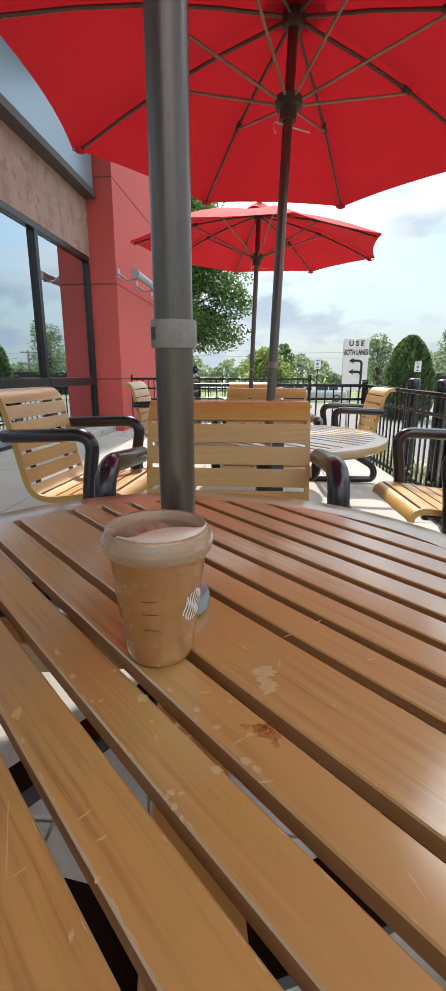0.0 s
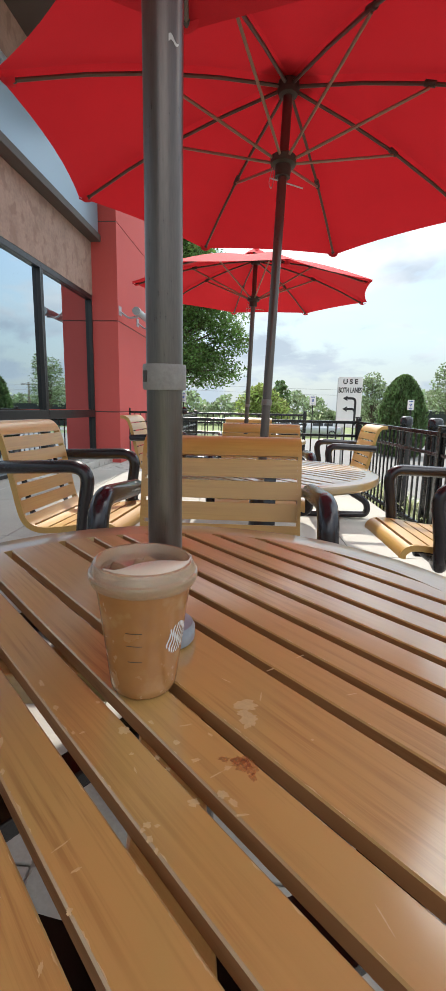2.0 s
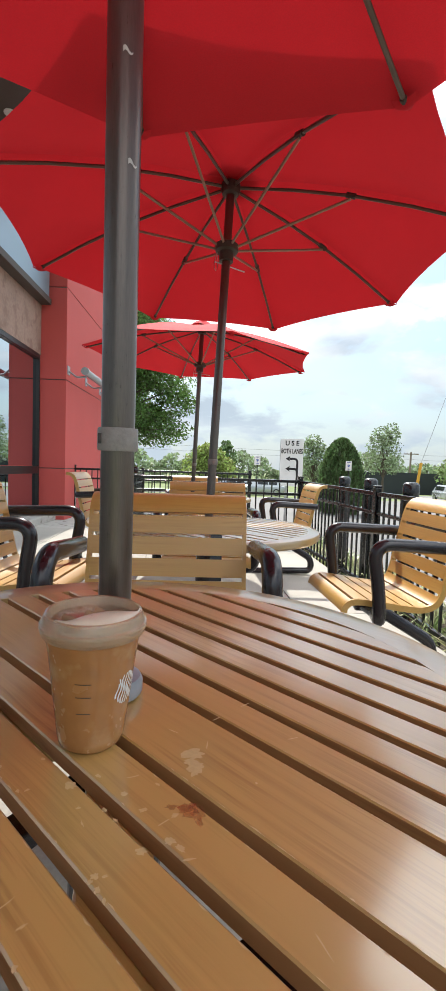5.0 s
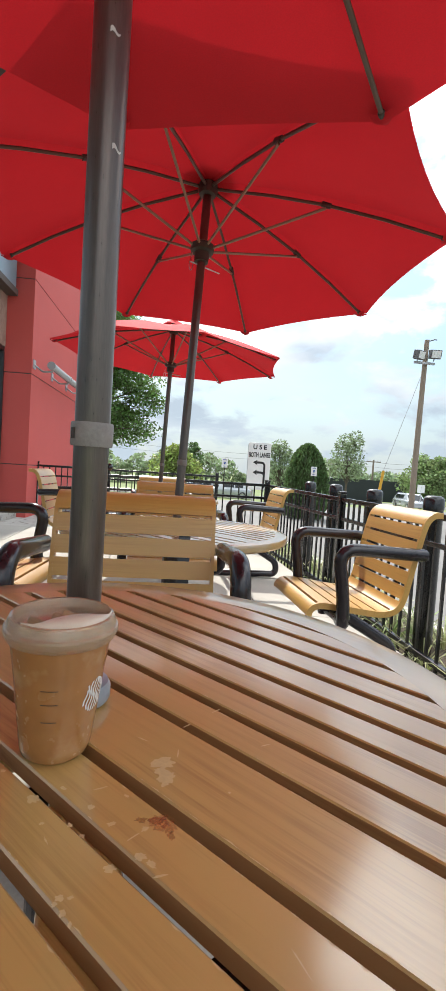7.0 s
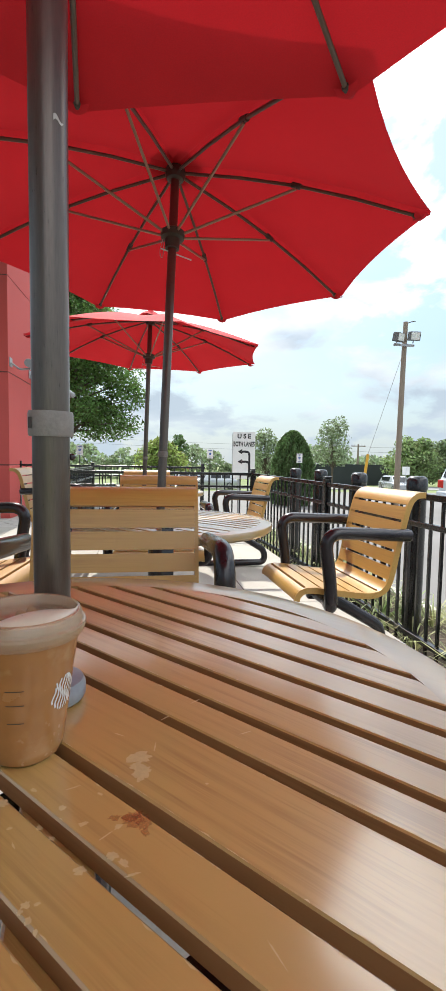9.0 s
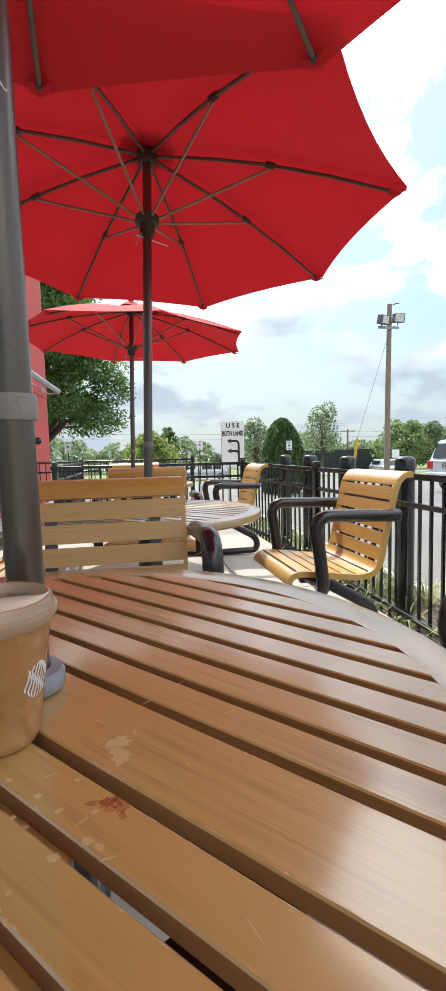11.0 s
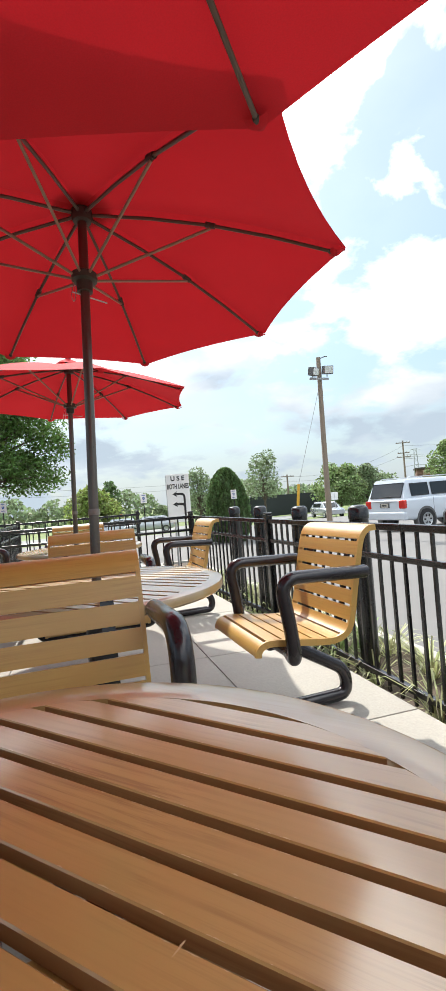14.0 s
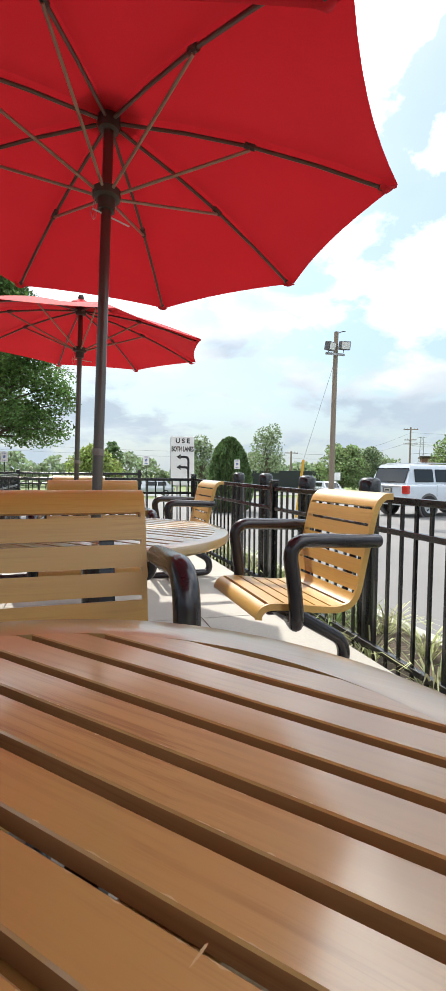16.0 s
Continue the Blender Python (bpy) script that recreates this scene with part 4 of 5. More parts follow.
for yy, zz in ((0.9, 0.95), (2.15, 0.937), (3.05, 0.960), (3.95, 0.965), (4.86, 0.978), (5.70, 0.982)):
    bollard(2.06, yy, zz)


# ---- planting ----
def grass_clump(x, y, seed, pale):
    rnd = random.Random(seed)
    g = thing("grass_clump", "arching clump of green and cream striped grass in mulch", "ornamental grass", pose(x, y, -0.242), "grass clumps")
    bm = bmesh.new()
    for k in range(46):
        a, lean = rnd.uniform(0, 6.283), rnd.uniform(0.10, 0.34)
        h, w = rnd.uniform(0.10, 0.24), rnd.uniform(0.004, 0.008)
        d, s = Vector((math.cos(a), math.sin(a), 0)), Vector((-math.sin(a), math.cos(a), 0)) * w
        base = d * rnd.uniform(0.0, 0.06)
        p = [base, base + d * lean * 0.35 + Vector((0, 0, h * 0.7)), base + d * lean * 0.8 + Vector((0, 0, h)), base + d * lean * 1.25 + Vector((0, 0, h * 0.78))]
        ws = (0.8, 1.0, 0.8, 0.12)
        vs = [(bm.verts.new(q - s * f), bm.verts.new(q + s * f)) for q, f in zip(p, ws)]
        for u, v in zip(vs, vs[1:]):
            bm.faces.new((u[0], u[1], v[1], v[0]))
    part("foliage", bm, BLADE_PALE if pale else BLADE, g)


rg = random.Random(5)
k = 0
yy = -0.6
while yy < 7.6:
    for xx in (2.02, 2.36):
        grass_clump(xx + rg.uniform(-0.12, 0.12), yy + rg.uniform(-0.12, 0.12), 100 + k, k % 3 != 0)
        k += 1
    yy += 0.42


# ---- the cup ----
def iced_cup():
    c = thing("iced_coffee_cup", "clear plastic cup of iced milky coffee with a lid", "cup", pose(-0.001, 0.471, 0.7462, *TILT_1, 0) @ Matrix.Diagonal((1.05, 1.05, 1.06, 1)))
    part("drink", lathe([(0.0, 0.002), (0.026, 0.002), (0.0285, 0.0), (0.0315, 0.003), (0.033, 0.010), (0.0405, 0.075), (0.0441, 0.1015), (0.0466, 0.1085), (0.0468, 0.1112), (0.0, 0.1112)], 64), COFFEE, c, "milky iced coffee seen through the clear wall", 40)
    rnd = random.Random(3)
    for k in range(7):
        a, r = rnd.uniform(0, 6.28), rnd.uniform(0.006, 0.026)
        s = rnd.uniform(0.008, 0.011)
        part("ice_cube", cube(-s, s, -s, s, -s, s, 0.003, pose(r * math.cos(a), r * math.sin(a), 0.1118, rnd.uniform(0, 40), rnd.uniform(0, 40), rnd.uniform(0, 90))), ICE, c)
    lid = part("lid", lathe([(0.0468, 0.1088), (0.0484, 0.1088), (0.0493, 0.1100), (0.0501, 0.1125), (0.0510, 0.1150), (0.0513, 0.1175), (0.0506, 0.1196), (0.0492, 0.1205),
                             (0.0484, 0.1225), (0.0474, 0.1262), (0.0458, 0.1290), (0.0440, 0.1298), (0.0425, 0.1290), (0.0416, 0.1262), (0.0410, 0.1222), (0.0402, 0.1206),
                             (0.0402, 0.1196), (0.0416, 0.1206), (0.0424, 0.1255), (0.0436, 0.1284), (0.0454, 0.1276), (0.0466, 0.1250), (0.0476, 0.1212), (0.0494, 0.1188),
                             (0.0502, 0.1172), (0.0492, 0.1135), (0.0480, 0.1105)], 64, True), LID, c, "milky strawless lid rim", 28)
    part("lid_panel", lathe([(0.0, 0.1200), (0.0408, 0.1206), (0.0408, 0.1199), (0.0, 0.1192)], 48), LIDCLEAR, lid, "clear sunken lid panel", 40)
    bm = bmesh.new()
    rows = []
    for i in range(13):
        w = -1 + 2 * i / 12
        y = -0.041 * w
        x0 = 0.021 + 0.007 * w * w
        x1 = math.sqrt(max(1e-6, 0.0445 ** 2 - y * y))
        x0 = min(x0, x1 - 0.004)
        tall = 0.005 * (1 - w * w)
        rows.append([bm.verts.new(q) for q in ((x0, y, 0.1212), (x0 + 0.0015, y, 0.1290 + tall), (x0 + 0.5 * (x1 - x0), y, 0.1302 + tall), (x0 + 0.85 * (x1 - x0), y, 0.1300 + tall * 0.6), (x1, y, 0.1265))])
    for a, b in zip(rows, rows[1:]):
        for j in range(4):
            bm.faces.new((a[j], a[j + 1], b[j + 1], b[j]))
    sp = part("sip_ridge", bm, RIDGE, lid, "raised sip ridge", 60)
    sp.matrix_basis = pose(0, 0, 0, 0, 0, -62)
    # three measure lines, a little curved with the wall
    for z, w in ((0.0735, 0.37), (0.0605, 0.37), (0.0440, 0.35)):
        bm = bmesh.new()
        r = 0.033 + (z - 0.010) * (0.0075 / 0.065) + 0.0004
        vs = []
        for i in range(7):
            a = radians(-91) - w / 2 + w * i / 6
            vs.append((bm.verts.new((r * math.cos(a), r * math.sin(a), z - 0.0004)), bm.verts.new((r * math.cos(a), r * math.sin(a), z + 0.0004))))
        for u, v in zip(vs, vs[1:]):
            bm.faces.new((u[0], v[0], v[1], u[1]))
        part("measure_line", bm, MARK, c, "dark measure line")
    # round white emblem on the side: plain wavy bars in a disc
    for i in range(9):
        bm = bmesh.new()
        f = -1 + 2 * (i + 0.5) / 9
        half = math.sqrt(1 - f * f) * 0.0155
        quads = []
        for j in range(7):
            v = -half + 2 * half * j / 6
            u0 = f * 0.0145 + 0.0016 * math.sin(v * 330 + i)
            pts = []
            for du in (-0.0009, 0.0009):
                z = 0.061 + v
                r = 0.033 + (z - 0.010) * (0.0075 / 0.065) + 0.0005
                a = radians(-25) + (u0 + du) / r
                pts.append(bm.verts.new((r * math.cos(a), r * math.sin(a), z)))
            quads.append(pts)
        for u, v in zip(quads, quads[1:]):
            bm.faces.new((u[0], u[1], v[1], v[0]))
        part("emblem_bar", bm, PRINT, c, "wavy white bar of a round printed emblem")


iced_cup()


# ---- wear on the near table ----
def chip(cx, cy, size, long=1.0, turn=0.0, material=CHIP, name="paint_chip", label="pale worn chip in the finish"):
    """A thin ragged flake on the table top, in metres of the plan."""
    chip.count += 1
    rnd = random.Random(40 + chip.count)
    bm = bmesh.new()
    k = 22
    mid = bm.verts.new((0, 0, 0))
    ring, r = [], 0.85
    for i in range(k):
        a = 2 * math.pi * i / k
        r = 0.35 * r + 0.65 * rnd.uniform(0.30, 1.1)
        ring.append(bm.verts.new((size * r * math.cos(a) * long, size * r * math.sin(a), 0)))
    for i in range(k):
        bm.faces.new((mid, ring[i], ring[(i + 1) % k]))
    ob = part(name, bm, material, tab1, label)
    ob.matrix_basis = pose(0, 0, 0, 0, 0, -NEAR_TURN) @ pose(cx - TABLE_1[0], cy - TABLE_1[1], 0.75012 + 0.000012 * (chip.count % 20), 0, 0, turn)


chip.count = 0
# the large bare patch with its thin crack
chip(0.107, 0.443, 0.0115, 1.35, 10)
chip(0.103, 0.431, 0.0070, 1.6, -25)
chip(0.109, 0.424, 0.0115, 1.1, 20)
chip(0.107, 0.417, 0.0070, 1.2, 80)
chip(0.121, 0.457, 0.0013, 7.5, 82)
chip(0.085, 0.482, 0.0009, 10.0, -35)
# flakes on the slats in front of the cup
for cx, cy, sz, lg, tr in ((0.074, 0.400, 0.0020, 2.0, -50), (0.064, 0.369, 0.0032, 1.7, 15), (0.082, 0.356, 0.0012, 7.0, 38), (0.090, 0.363, 0.0032, 1.3, 40),
                           (0.088, 0.337, 0.0042, 1.5, -10), (0.095, 0.330, 0.0040, 1.5, -40), (0.102, 0.320, 0.0014, 5.0, 10), (0.066, 0.328, 0.0048, 1.1, 0),
                           (0.031, 0.369, 0.0028, 1.2, -50), (0.042, 0.358, 0.0025, 1.3, -50), (0.045, 0.388, 0.0034, 1.2, 30), (0.051, 0.410, 0.0013, 6.0, 20)):
    chip(cx, cy, sz, lg, tr)
for cx, cy, sz, lg, tr in ((-0.004, 0.399, 0.0056, 1.25, -40), (-0.039, 0.435, 0.0026, 1.2, 0), (0.009, 0.372, 0.0022, 1.2, 0), (0.016, 0.355, 0.0010, 5.0, -60), (0.035, 0.308, 0.0036, 1.0, 0),
                           (0.033, 0.303, 0.0026, 1.0, 0), (0.039, 0.297, 0.0030, 1.3, -60), (0.045, 0.289, 0.0020, 1.6, -60), (0.042, 0.307, 0.0018, 1.8, 30), (0.018, 0.411, 0.0028, 1.3, -50),
                           (-0.076, 0.423, 0.0032, 1.7, -50), (-0.048, 0.392, 0.0022, 1.5, -50), (-0.040, 0.393, 0.0018, 2.2, 20)):
    chip(cx, cy, sz, lg, tr)
for cx, cy, sz, lg, tr in ((-0.106, 0.373, 0.0050, 2.0, -72), (-0.088, 0.346, 0.0020, 2.5, -60), (0.001, 0.249, 0.0026, 1.2, -50), (-0.003, 0.273, 0.0014, 3.5, 40), (-0.019, 0.288, 0.0008, 12.0, 50),
                           (-0.004, 0.221, 0.0018, 2.5, -80), (-0.063, 0.271, 0.0007, 55.0, -65), (-0.045, 0.251, 0.0008, 8.0, 50), (-0.105, 0.459, 0.0028, 2.6, -50), (0.170, 0.536, 0.0012, 8.0, 40),
                           (0.134, 0.506, 0.0011, 8.0, 35), (0.186, 0.257, 0.0008, 16.0, -70), (0.165, 0.401, 0.0018, 1.0, 0), (0.216, 0.470, 0.0010, 9.0, 20)):
    chip(cx, cy, sz, lg, tr)
for cx, cy, sz, lg, tr in ((0.103, 0.369, 0.0115, 1.1, 20), (0.100, 0.371, 0.0075, 1.3, -30), (0.109, 0.364, 0.0080, 1.2, -50), (0.087, 0.372, 0.0040, 1.8, 0), (0.111, 0.355, 0.0035, 2.0, -70), (0.105, 0.373, 0.0050, 1.0, 0)):
    chip(cx, cy, sz, lg, tr, STAIN, "sauce_stain", "dried rust-red stain")


def worn_edges():
    """Thin bare nicks where the finish has worn off along the slat edges of the near table."""
    rnd = random.Random(8)
    _, RIM_R, HALF, LOW = NEAR_TOP
    lines = [HALF - GAP / 2, -LOW + GAP / 2] + [HALF + PITCH * k + s * GAP / 2 for k in range(7) for s in (-1, 1)] + [-LOW - PITCH_LOW * k + s * GAP / 2 for k in range(6) for s in (-1, 1)]
    inner = [-1 if k == 0 else 1 if k == 1 else (1 if (k % 2) else -1) for k in range(len(lines))]
    for y, d in zip(lines, inner):
        half = math.sqrt(max(0.01, RIM_R ** 2 - y * y)) - 0.02
        x = -half
        while x < half:
            x += rnd.expovariate(1 / 0.045)
            ln, w = rnd.uniform(0.002, 0.016), rnd.uniform(0.0005, 0.0013)
            if x + ln > half:
                break
            bm = bmesh.new()
            y0 = y + d * 0.0016
            k = 5
            lo = [bm.verts.new((x + ln * i / k, y0, 0)) for i in range(k + 1)]
            hi = [bm.verts.new((x + ln * i / k, y0 + d * w * (math.sin(math.pi * i / k) * rnd.uniform(0.5, 1.3) + 0.05), 0)) for i in range(k + 1)]
            for i in range(k):
                bm.faces.new((lo[i], lo[i + 1], hi[i + 1], hi[i]))
            part("edge_nick", bm, CHIP, tab1).matrix_basis = pose(0, 0, 0.75006)


worn_edges()
for z, a in ((1.474, -50), (1.362, -28)):
    bm = bmesh.new()
    vs = []
    for i in range(6):
        an = radians(a) + 0.11 * i
        dz = 0.002 * math.sin(i * 1.3)
        vs.append((bm.verts.new((0.0200 * math.cos(an), 0.0200 * math.sin(an), z + dz)), bm.verts.new((0.0200 * math.cos(an), 0.0200 * math.sin(an), z + dz + 0.006 - 0.0009 * i))))
    for u, v in zip(vs, vs[1:]):
        bm.faces.new((u[0], v[0], v[1], u[1]))
    sc = part("scuff", bm, SCUFF, umb1, "pale scuff mark")
    sc.matrix_basis = pose(0, 0, 0, 0, 0, -48 - 40)


# ---- signs ----
def lettering(body, size, material, parent, m):
    cu = bpy.data.curves.new("word", "FONT")
    cu.body, cu.size, cu.align_x, cu.align_y, cu.extrude, cu.offset = body, size, "CENTER", "CENTER", 0.001, size * 0.03
    tmp = bpy.data.objects.new("word", cu)
    scene.collection.objects.link(tmp)
    bpy.context.view_layer.update()
    me = bpy.data.meshes.new_from_object(tmp.evaluated_get(bpy.context.evaluated_depsgraph_get()))
    bpy.data.objects.remove(tmp)
    me.materials.clear()
    me.materials.append(material)
    ob = new("lettering", me)
    ob.parent = parent
    ob.matrix_basis = m
    return ob


def lane_sign(x, y, top, turn):
    s = thing("lane_sign", "white sign with black words and two bent arrows", "sign", pose(x, y, top, 0, 0, turn) @ Matrix.Diagonal((0.93, 1, 1, 1)))
    w, h = 0.457, 0.90
    part("board", cube(-w / 2, w / 2, 0.0, 0.006, -h, 0, 0.002), WHITE, s, "white sign board")
    part("edge", cube(-w / 2 - 0.012, -w / 2 - 0.002, 0.0, 0.05, -h, -0.02, 0.003), GALV, s)
    face = pose(0, -0.003, 0, 90, 0, 0)
    for body, size, z, sx in (("U S E", 0.120, -0.085, 1.05), ("BOTH LANES", 0.100, -0.235, 0.74)):
        lettering(body, size, INK, s, pose(0, -0.003, z, 90, 0, 0) @ Matrix.Diagonal((sx, 1.25 if "BOTH" in body else 1.0, 1, 1)))

    def arrow(z, tail):
        bm = bmesh.new()
        pts = fillet([(-0.045, 0, z), (0.115, 0, z), (0.115, 0, tail)], 0.075, 8)
        wid = 0.021
        rows = []
        for i, p in enumerate(pts):
            d = (pts[min(i + 1, len(pts) - 1)] - pts[max(i - 1, 0)]).normalized()
            nrm = Vector((-d.z, 0, d.x))
            rows.append([bm.verts.new(p + nrm * wid), bm.verts.new(p - nrm * wid)])
        for a, b in zip(rows, rows[1:]):
            bm.faces.new((a[0], a[1], b[1], b[0]))
        bm.faces.new([bm.verts.new(q) for q in ((-0.125, 0, z), (-0.03, 0, z + 0.052), (-0.05, 0, z), (-0.03, 0, z - 0.052))])
        part("arrow", bm, INK, s, "black bent arrow").matrix_basis = pose(0, -0.002 - (0.001 if z < -0.45 else 0), 0)
    arrow(-0.375, -0.86)
    arrow(-0.565, -0.86)
    for xx in (-0.10, 0.10):
        part("post", rod([(xx, 0.03, -h + 0.05), (xx, 0.03, gz(y) - top - 0.2)], 0.02, 12), GALV, s)


lane_sign(2.05, 8.72, 1.631, -13)


def parking_sign(x, y, top, turn):
    s = thing("parking_sign", "small white accessible parking sign on a dark post", "sign", pose(x, y, top, 0, 0, turn) @ Matrix.Diagonal((0.70, 0.70, 0.70, 1)), "parking signs")
    part("board", cube(-0.15, 0.15, 0, 0.004, -0.46, 0, 0.001), WHITE, s, "white board")
    part("symbol_field", cube(-0.055, 0.055, -0.004, -0.001, -0.285, -0.175), BLUE, s, "blue symbol field")
    sym = bmesh.new()
    tube(sym, [(0.05 * math.cos(a), -0.006, -0.26 + 0.05 * math.sin(a)) for a in (radians(150 + 26 * k) for k in range(9))], 0.007, 6)
    tube(sym, [(-0.015, -0.006, -0.17), (-0.012, -0.006, -0.235), (0.03, -0.006, -0.235), (0.05, -0.006, -0.29)], 0.007, 6)
    part("symbol", sym, WHITE, s, "white wheel symbol")
    part("bar", cube(-0.09, 0.09, -0.004, -0.001, -0.085, -0.055), BLUE, s)
    part("bar", cube(-0.08, 0.08, -0.004, -0.001, -0.40, -0.38), BLUE, s)
    part("post", rod([(0, 0.025, -0.02), (0, 0.025, (gz(y) - top - 0.2) / 0.70)], 0.026, 10), TUBE, s)


parking_sign(5.58, 15.6, 1.42, -38)
parking_sign(2.54, 16.4, 1.52, -8)
parking_sign(-1.93, 16.5, 1.56, -2)


# ---- lamp pole, utility poles, wires ----
def flood_pole(x, y, top):
    p = thing("flood_light_pole", "weathered wooden pole with two flood lamps", "light pole", pose(x, y, 0))
    part("pole", rod([(0, 0, gz(y) - 0.2), (0.03, 0, 3.0), (0.08, 0, top)], [0.11, 0.095, 0.08], 16), POLEWOOD, p, "", 60)
    part("cross_arm", cube(-0.42, 0.36, -0.16, -0.10, top - 0.87, top - 0.79, 0.005), GALV, p)
    for xx, zz, tz in ((-0.34, -0.62, 24), (0.27, -0.55, -8)):
        fl = part("flood_lamp", cube(-0.19, 0.19, -0.16, 0.06, -0.15, 0.15, 0.02), PLASTIC, p, "boxy flood lamp")
        fl.matrix_basis = pose(xx, -0.22, top + zz + 0.02, 12, 0, tz)
        part("lens", cube(-0.155, 0.155, -0.172, -0.162, -0.12, 0.12, 0.004), LENS, fl, "pale lens")
        part("yoke", rod([(0, -0.02, -0.15), (0, -0.02, -0.24)], 0.02, 8), GALV, fl)
    part("bracket", rod([(0.08, 0, top - 0.06), (0.32, -0.05, top + 0.03), (0.42, -0.05, top + 0.03)], 0.018, 8), PLASTIC, p)
    part("guard", rod([(-1.26, 0.3, gz(y) - 0.05), (-1.02, 0.25, 1.45)], 0.05, 10), YELLOW, p, "yellow guy wire guard")
    part("guy_wire", rod([(-1.02, 0.25, 1.45), (0.05, 0.0, top - 1.0)], 0.008, 6), WIRE, p)


flood_pole(9.17, 15.35, 6.09)


def utility_pole(x, y, top, arms, turn):
    p = thing("utility_pole", "tall grey wooden utility pole with cross arms", "utility pole", pose(x, y, 0, 0, 0, turn), "utility poles")
    part("pole", rod([(0, 0, gz(y) - 0.2), (0, 0, top)], [0.2, 0.13], 12), POLEWOOD, p, "", 60)
    for dz, half in arms:
        part("cross_arm", cube(-half, half, -0.2, -0.08, top - dz - 0.07, top - dz + 0.07, 0.01), POLEWOOD, p)
        for xx in (-0.9, -0.5, 0.5, 0.9):
            part("insulator", lathe([(0, 0.18), (0.05, 0.16), (0.06, 0.08), (0.04, 0.07), (0.05, 0.0), (0, 0.0)], 10), GALV, p).matrix_basis = pose(xx * half, -0.14, top - dz + 0.07)


utility_pole(56.5, 68.0, 9.1, ((0.4, 1.2), (2.2, 1.0), (2.9, 1.2)), -30)
utility_pole(34.5, 70.0, 4.5, ((0.3, 1.1),), -20)


def lattice_pylon(x, y, top):
    """A slim steel mast of four legs with cross bracing and three pairs of arms."""
    p = thing("power_pylon", "far grey steel lattice pylon with three pairs of arms", "pylon", pose(x, y, gz(y), 0, 0, -35))
    h = top - gz(y)

    def half(z):
        return 1.3 - 0.85 * z / h
    for sx in (-1, 1):
        for sy in (-1, 1):
            part("leg", rod([(sx * half(0), sy * half(0), 0), (sx * half(h), sy * half(h), h)], 0.09, 6), GALV, p)
    for k in range(9):
        z0, z1 = h * k / 9, h * (k + 1) / 9
        for s in (-1, 1):
            part("brace", rod([(-s * half(z0), -half(z0), z0), (s * half(z1), -half(z1), z1)], 0.05, 5), GALV, p)
    for dz, w in ((0.5, 1.9), (3.6, 4.0), (7.2, 4.0)):
        part("arm", rod([(-w, 0, h - dz), (0, 0, h - dz + 0.35), (w, 0, h - dz)], 0.12, 6), GALV, p)


lattice_pylon(139.0, 160.0, 16.5)
wires = [((-40, 86, 7.2), (34.5, 70, 4.2), 1.0), ((34.5, 70, 4.2), (56.5, 68, 8.2), 1.5), ((56.5, 68, 8.2), (110, 60, 12), 1.5),
         ((-40, 86, 6.0), (34.5, 70, 3.4), 0.9), ((34.5, 70, 3.4), (56.5, 68, 6.6), 1.2), ((56.5, 68, 6.6), (110, 60, 10), 1.4), ((56.5, 68, 5.9), (110, 58, 8.6), 1.3)]
for a, b, sag in wires:
    a, b = Vector(a), Vector(b)
    pts = [a.lerp(b, f / 16) - Vector((0, 0, 4 * sag * (f / 16) * (1 - f / 16))) for f in range(17)]
    wr = part("overhead_wire", rod(pts, 0.022, 5), WIRE)
    tagged(wr, "thin grey overhead wire sagging between poles", "wire", "overhead wires")


# ---- vehicles ----
def wheel(parent, x, y, r, w, side):
    wl = part("wheel", lathe([(r * 0.62, -w / 2), (r * 0.96, -w / 2), (r, -w / 2 + 0.03), (r, w / 2 - 0.03), (r * 0.96, w / 2), (r * 0.62, w / 2)], 28, True), RUBBER, parent, "black tyre", 40)
    wl.matrix_basis = pose(x, y, r, 0, 90, 0)
    part("rim", lathe([(0, 0.02), (r * 0.16, 0.03), (r * 0.2, 0.01), (r * 0.52, 0.015), (r * 0.6, 0.035), (r * 0.63, 0.03), (r * 0.63, -0.06), (0, -0.06)], 28), ALU, wl, "alloy rim", 40).matrix_basis = pose(0, 0, side * w * 0.38, 0 if side > 0 else 180, 0, 0)
    for k in range(6):
        a = math.pi * 2 * k / 6
        part("spoke_gap", cube(-r * 0.07, r * 0.07, r * 0.26, r * 0.48, 0.030, 0.036, 0.0, pose(0, 0, 0, 0, 0, math.degrees(a))), RUBBER, wl).matrix_basis = pose(0, 0, side * w * 0.38, 0 if side > 0 else 180, 0, 0)


def loft(sections):
    """A closed body through rings of points, all of one length."""
    bm = bmesh.new()
    rings = [[bm.verts.new(p) for p in s] for s in sections]
    k = len(rings[0])
    for a, b in zip(rings, rings[1:]):
        for i in range(k):
            bm.faces.new((a[i], a[(i + 1) % k], b[(i + 1) % k], b[i]))
    bm.faces.new(rings[0][::-1])
    bm.faces.new(rings[-1])
    return bm


def ring_at(y, hw, z0, z1, r):
    """A rounded rectangle across the car at length y."""
    out = []
    for cx, cz, a0 in ((hw - r, z1 - r, 0), (-hw + r, z1 - r, 90), (-hw + r, z0 + r, 180), (hw - r, z0 + r, 270)):
        for k in range(4):
            a = radians(a0 + 30 * k)
            out.append((cx + r * math.cos(a), y, cz + r * math.sin(a)))
    return out


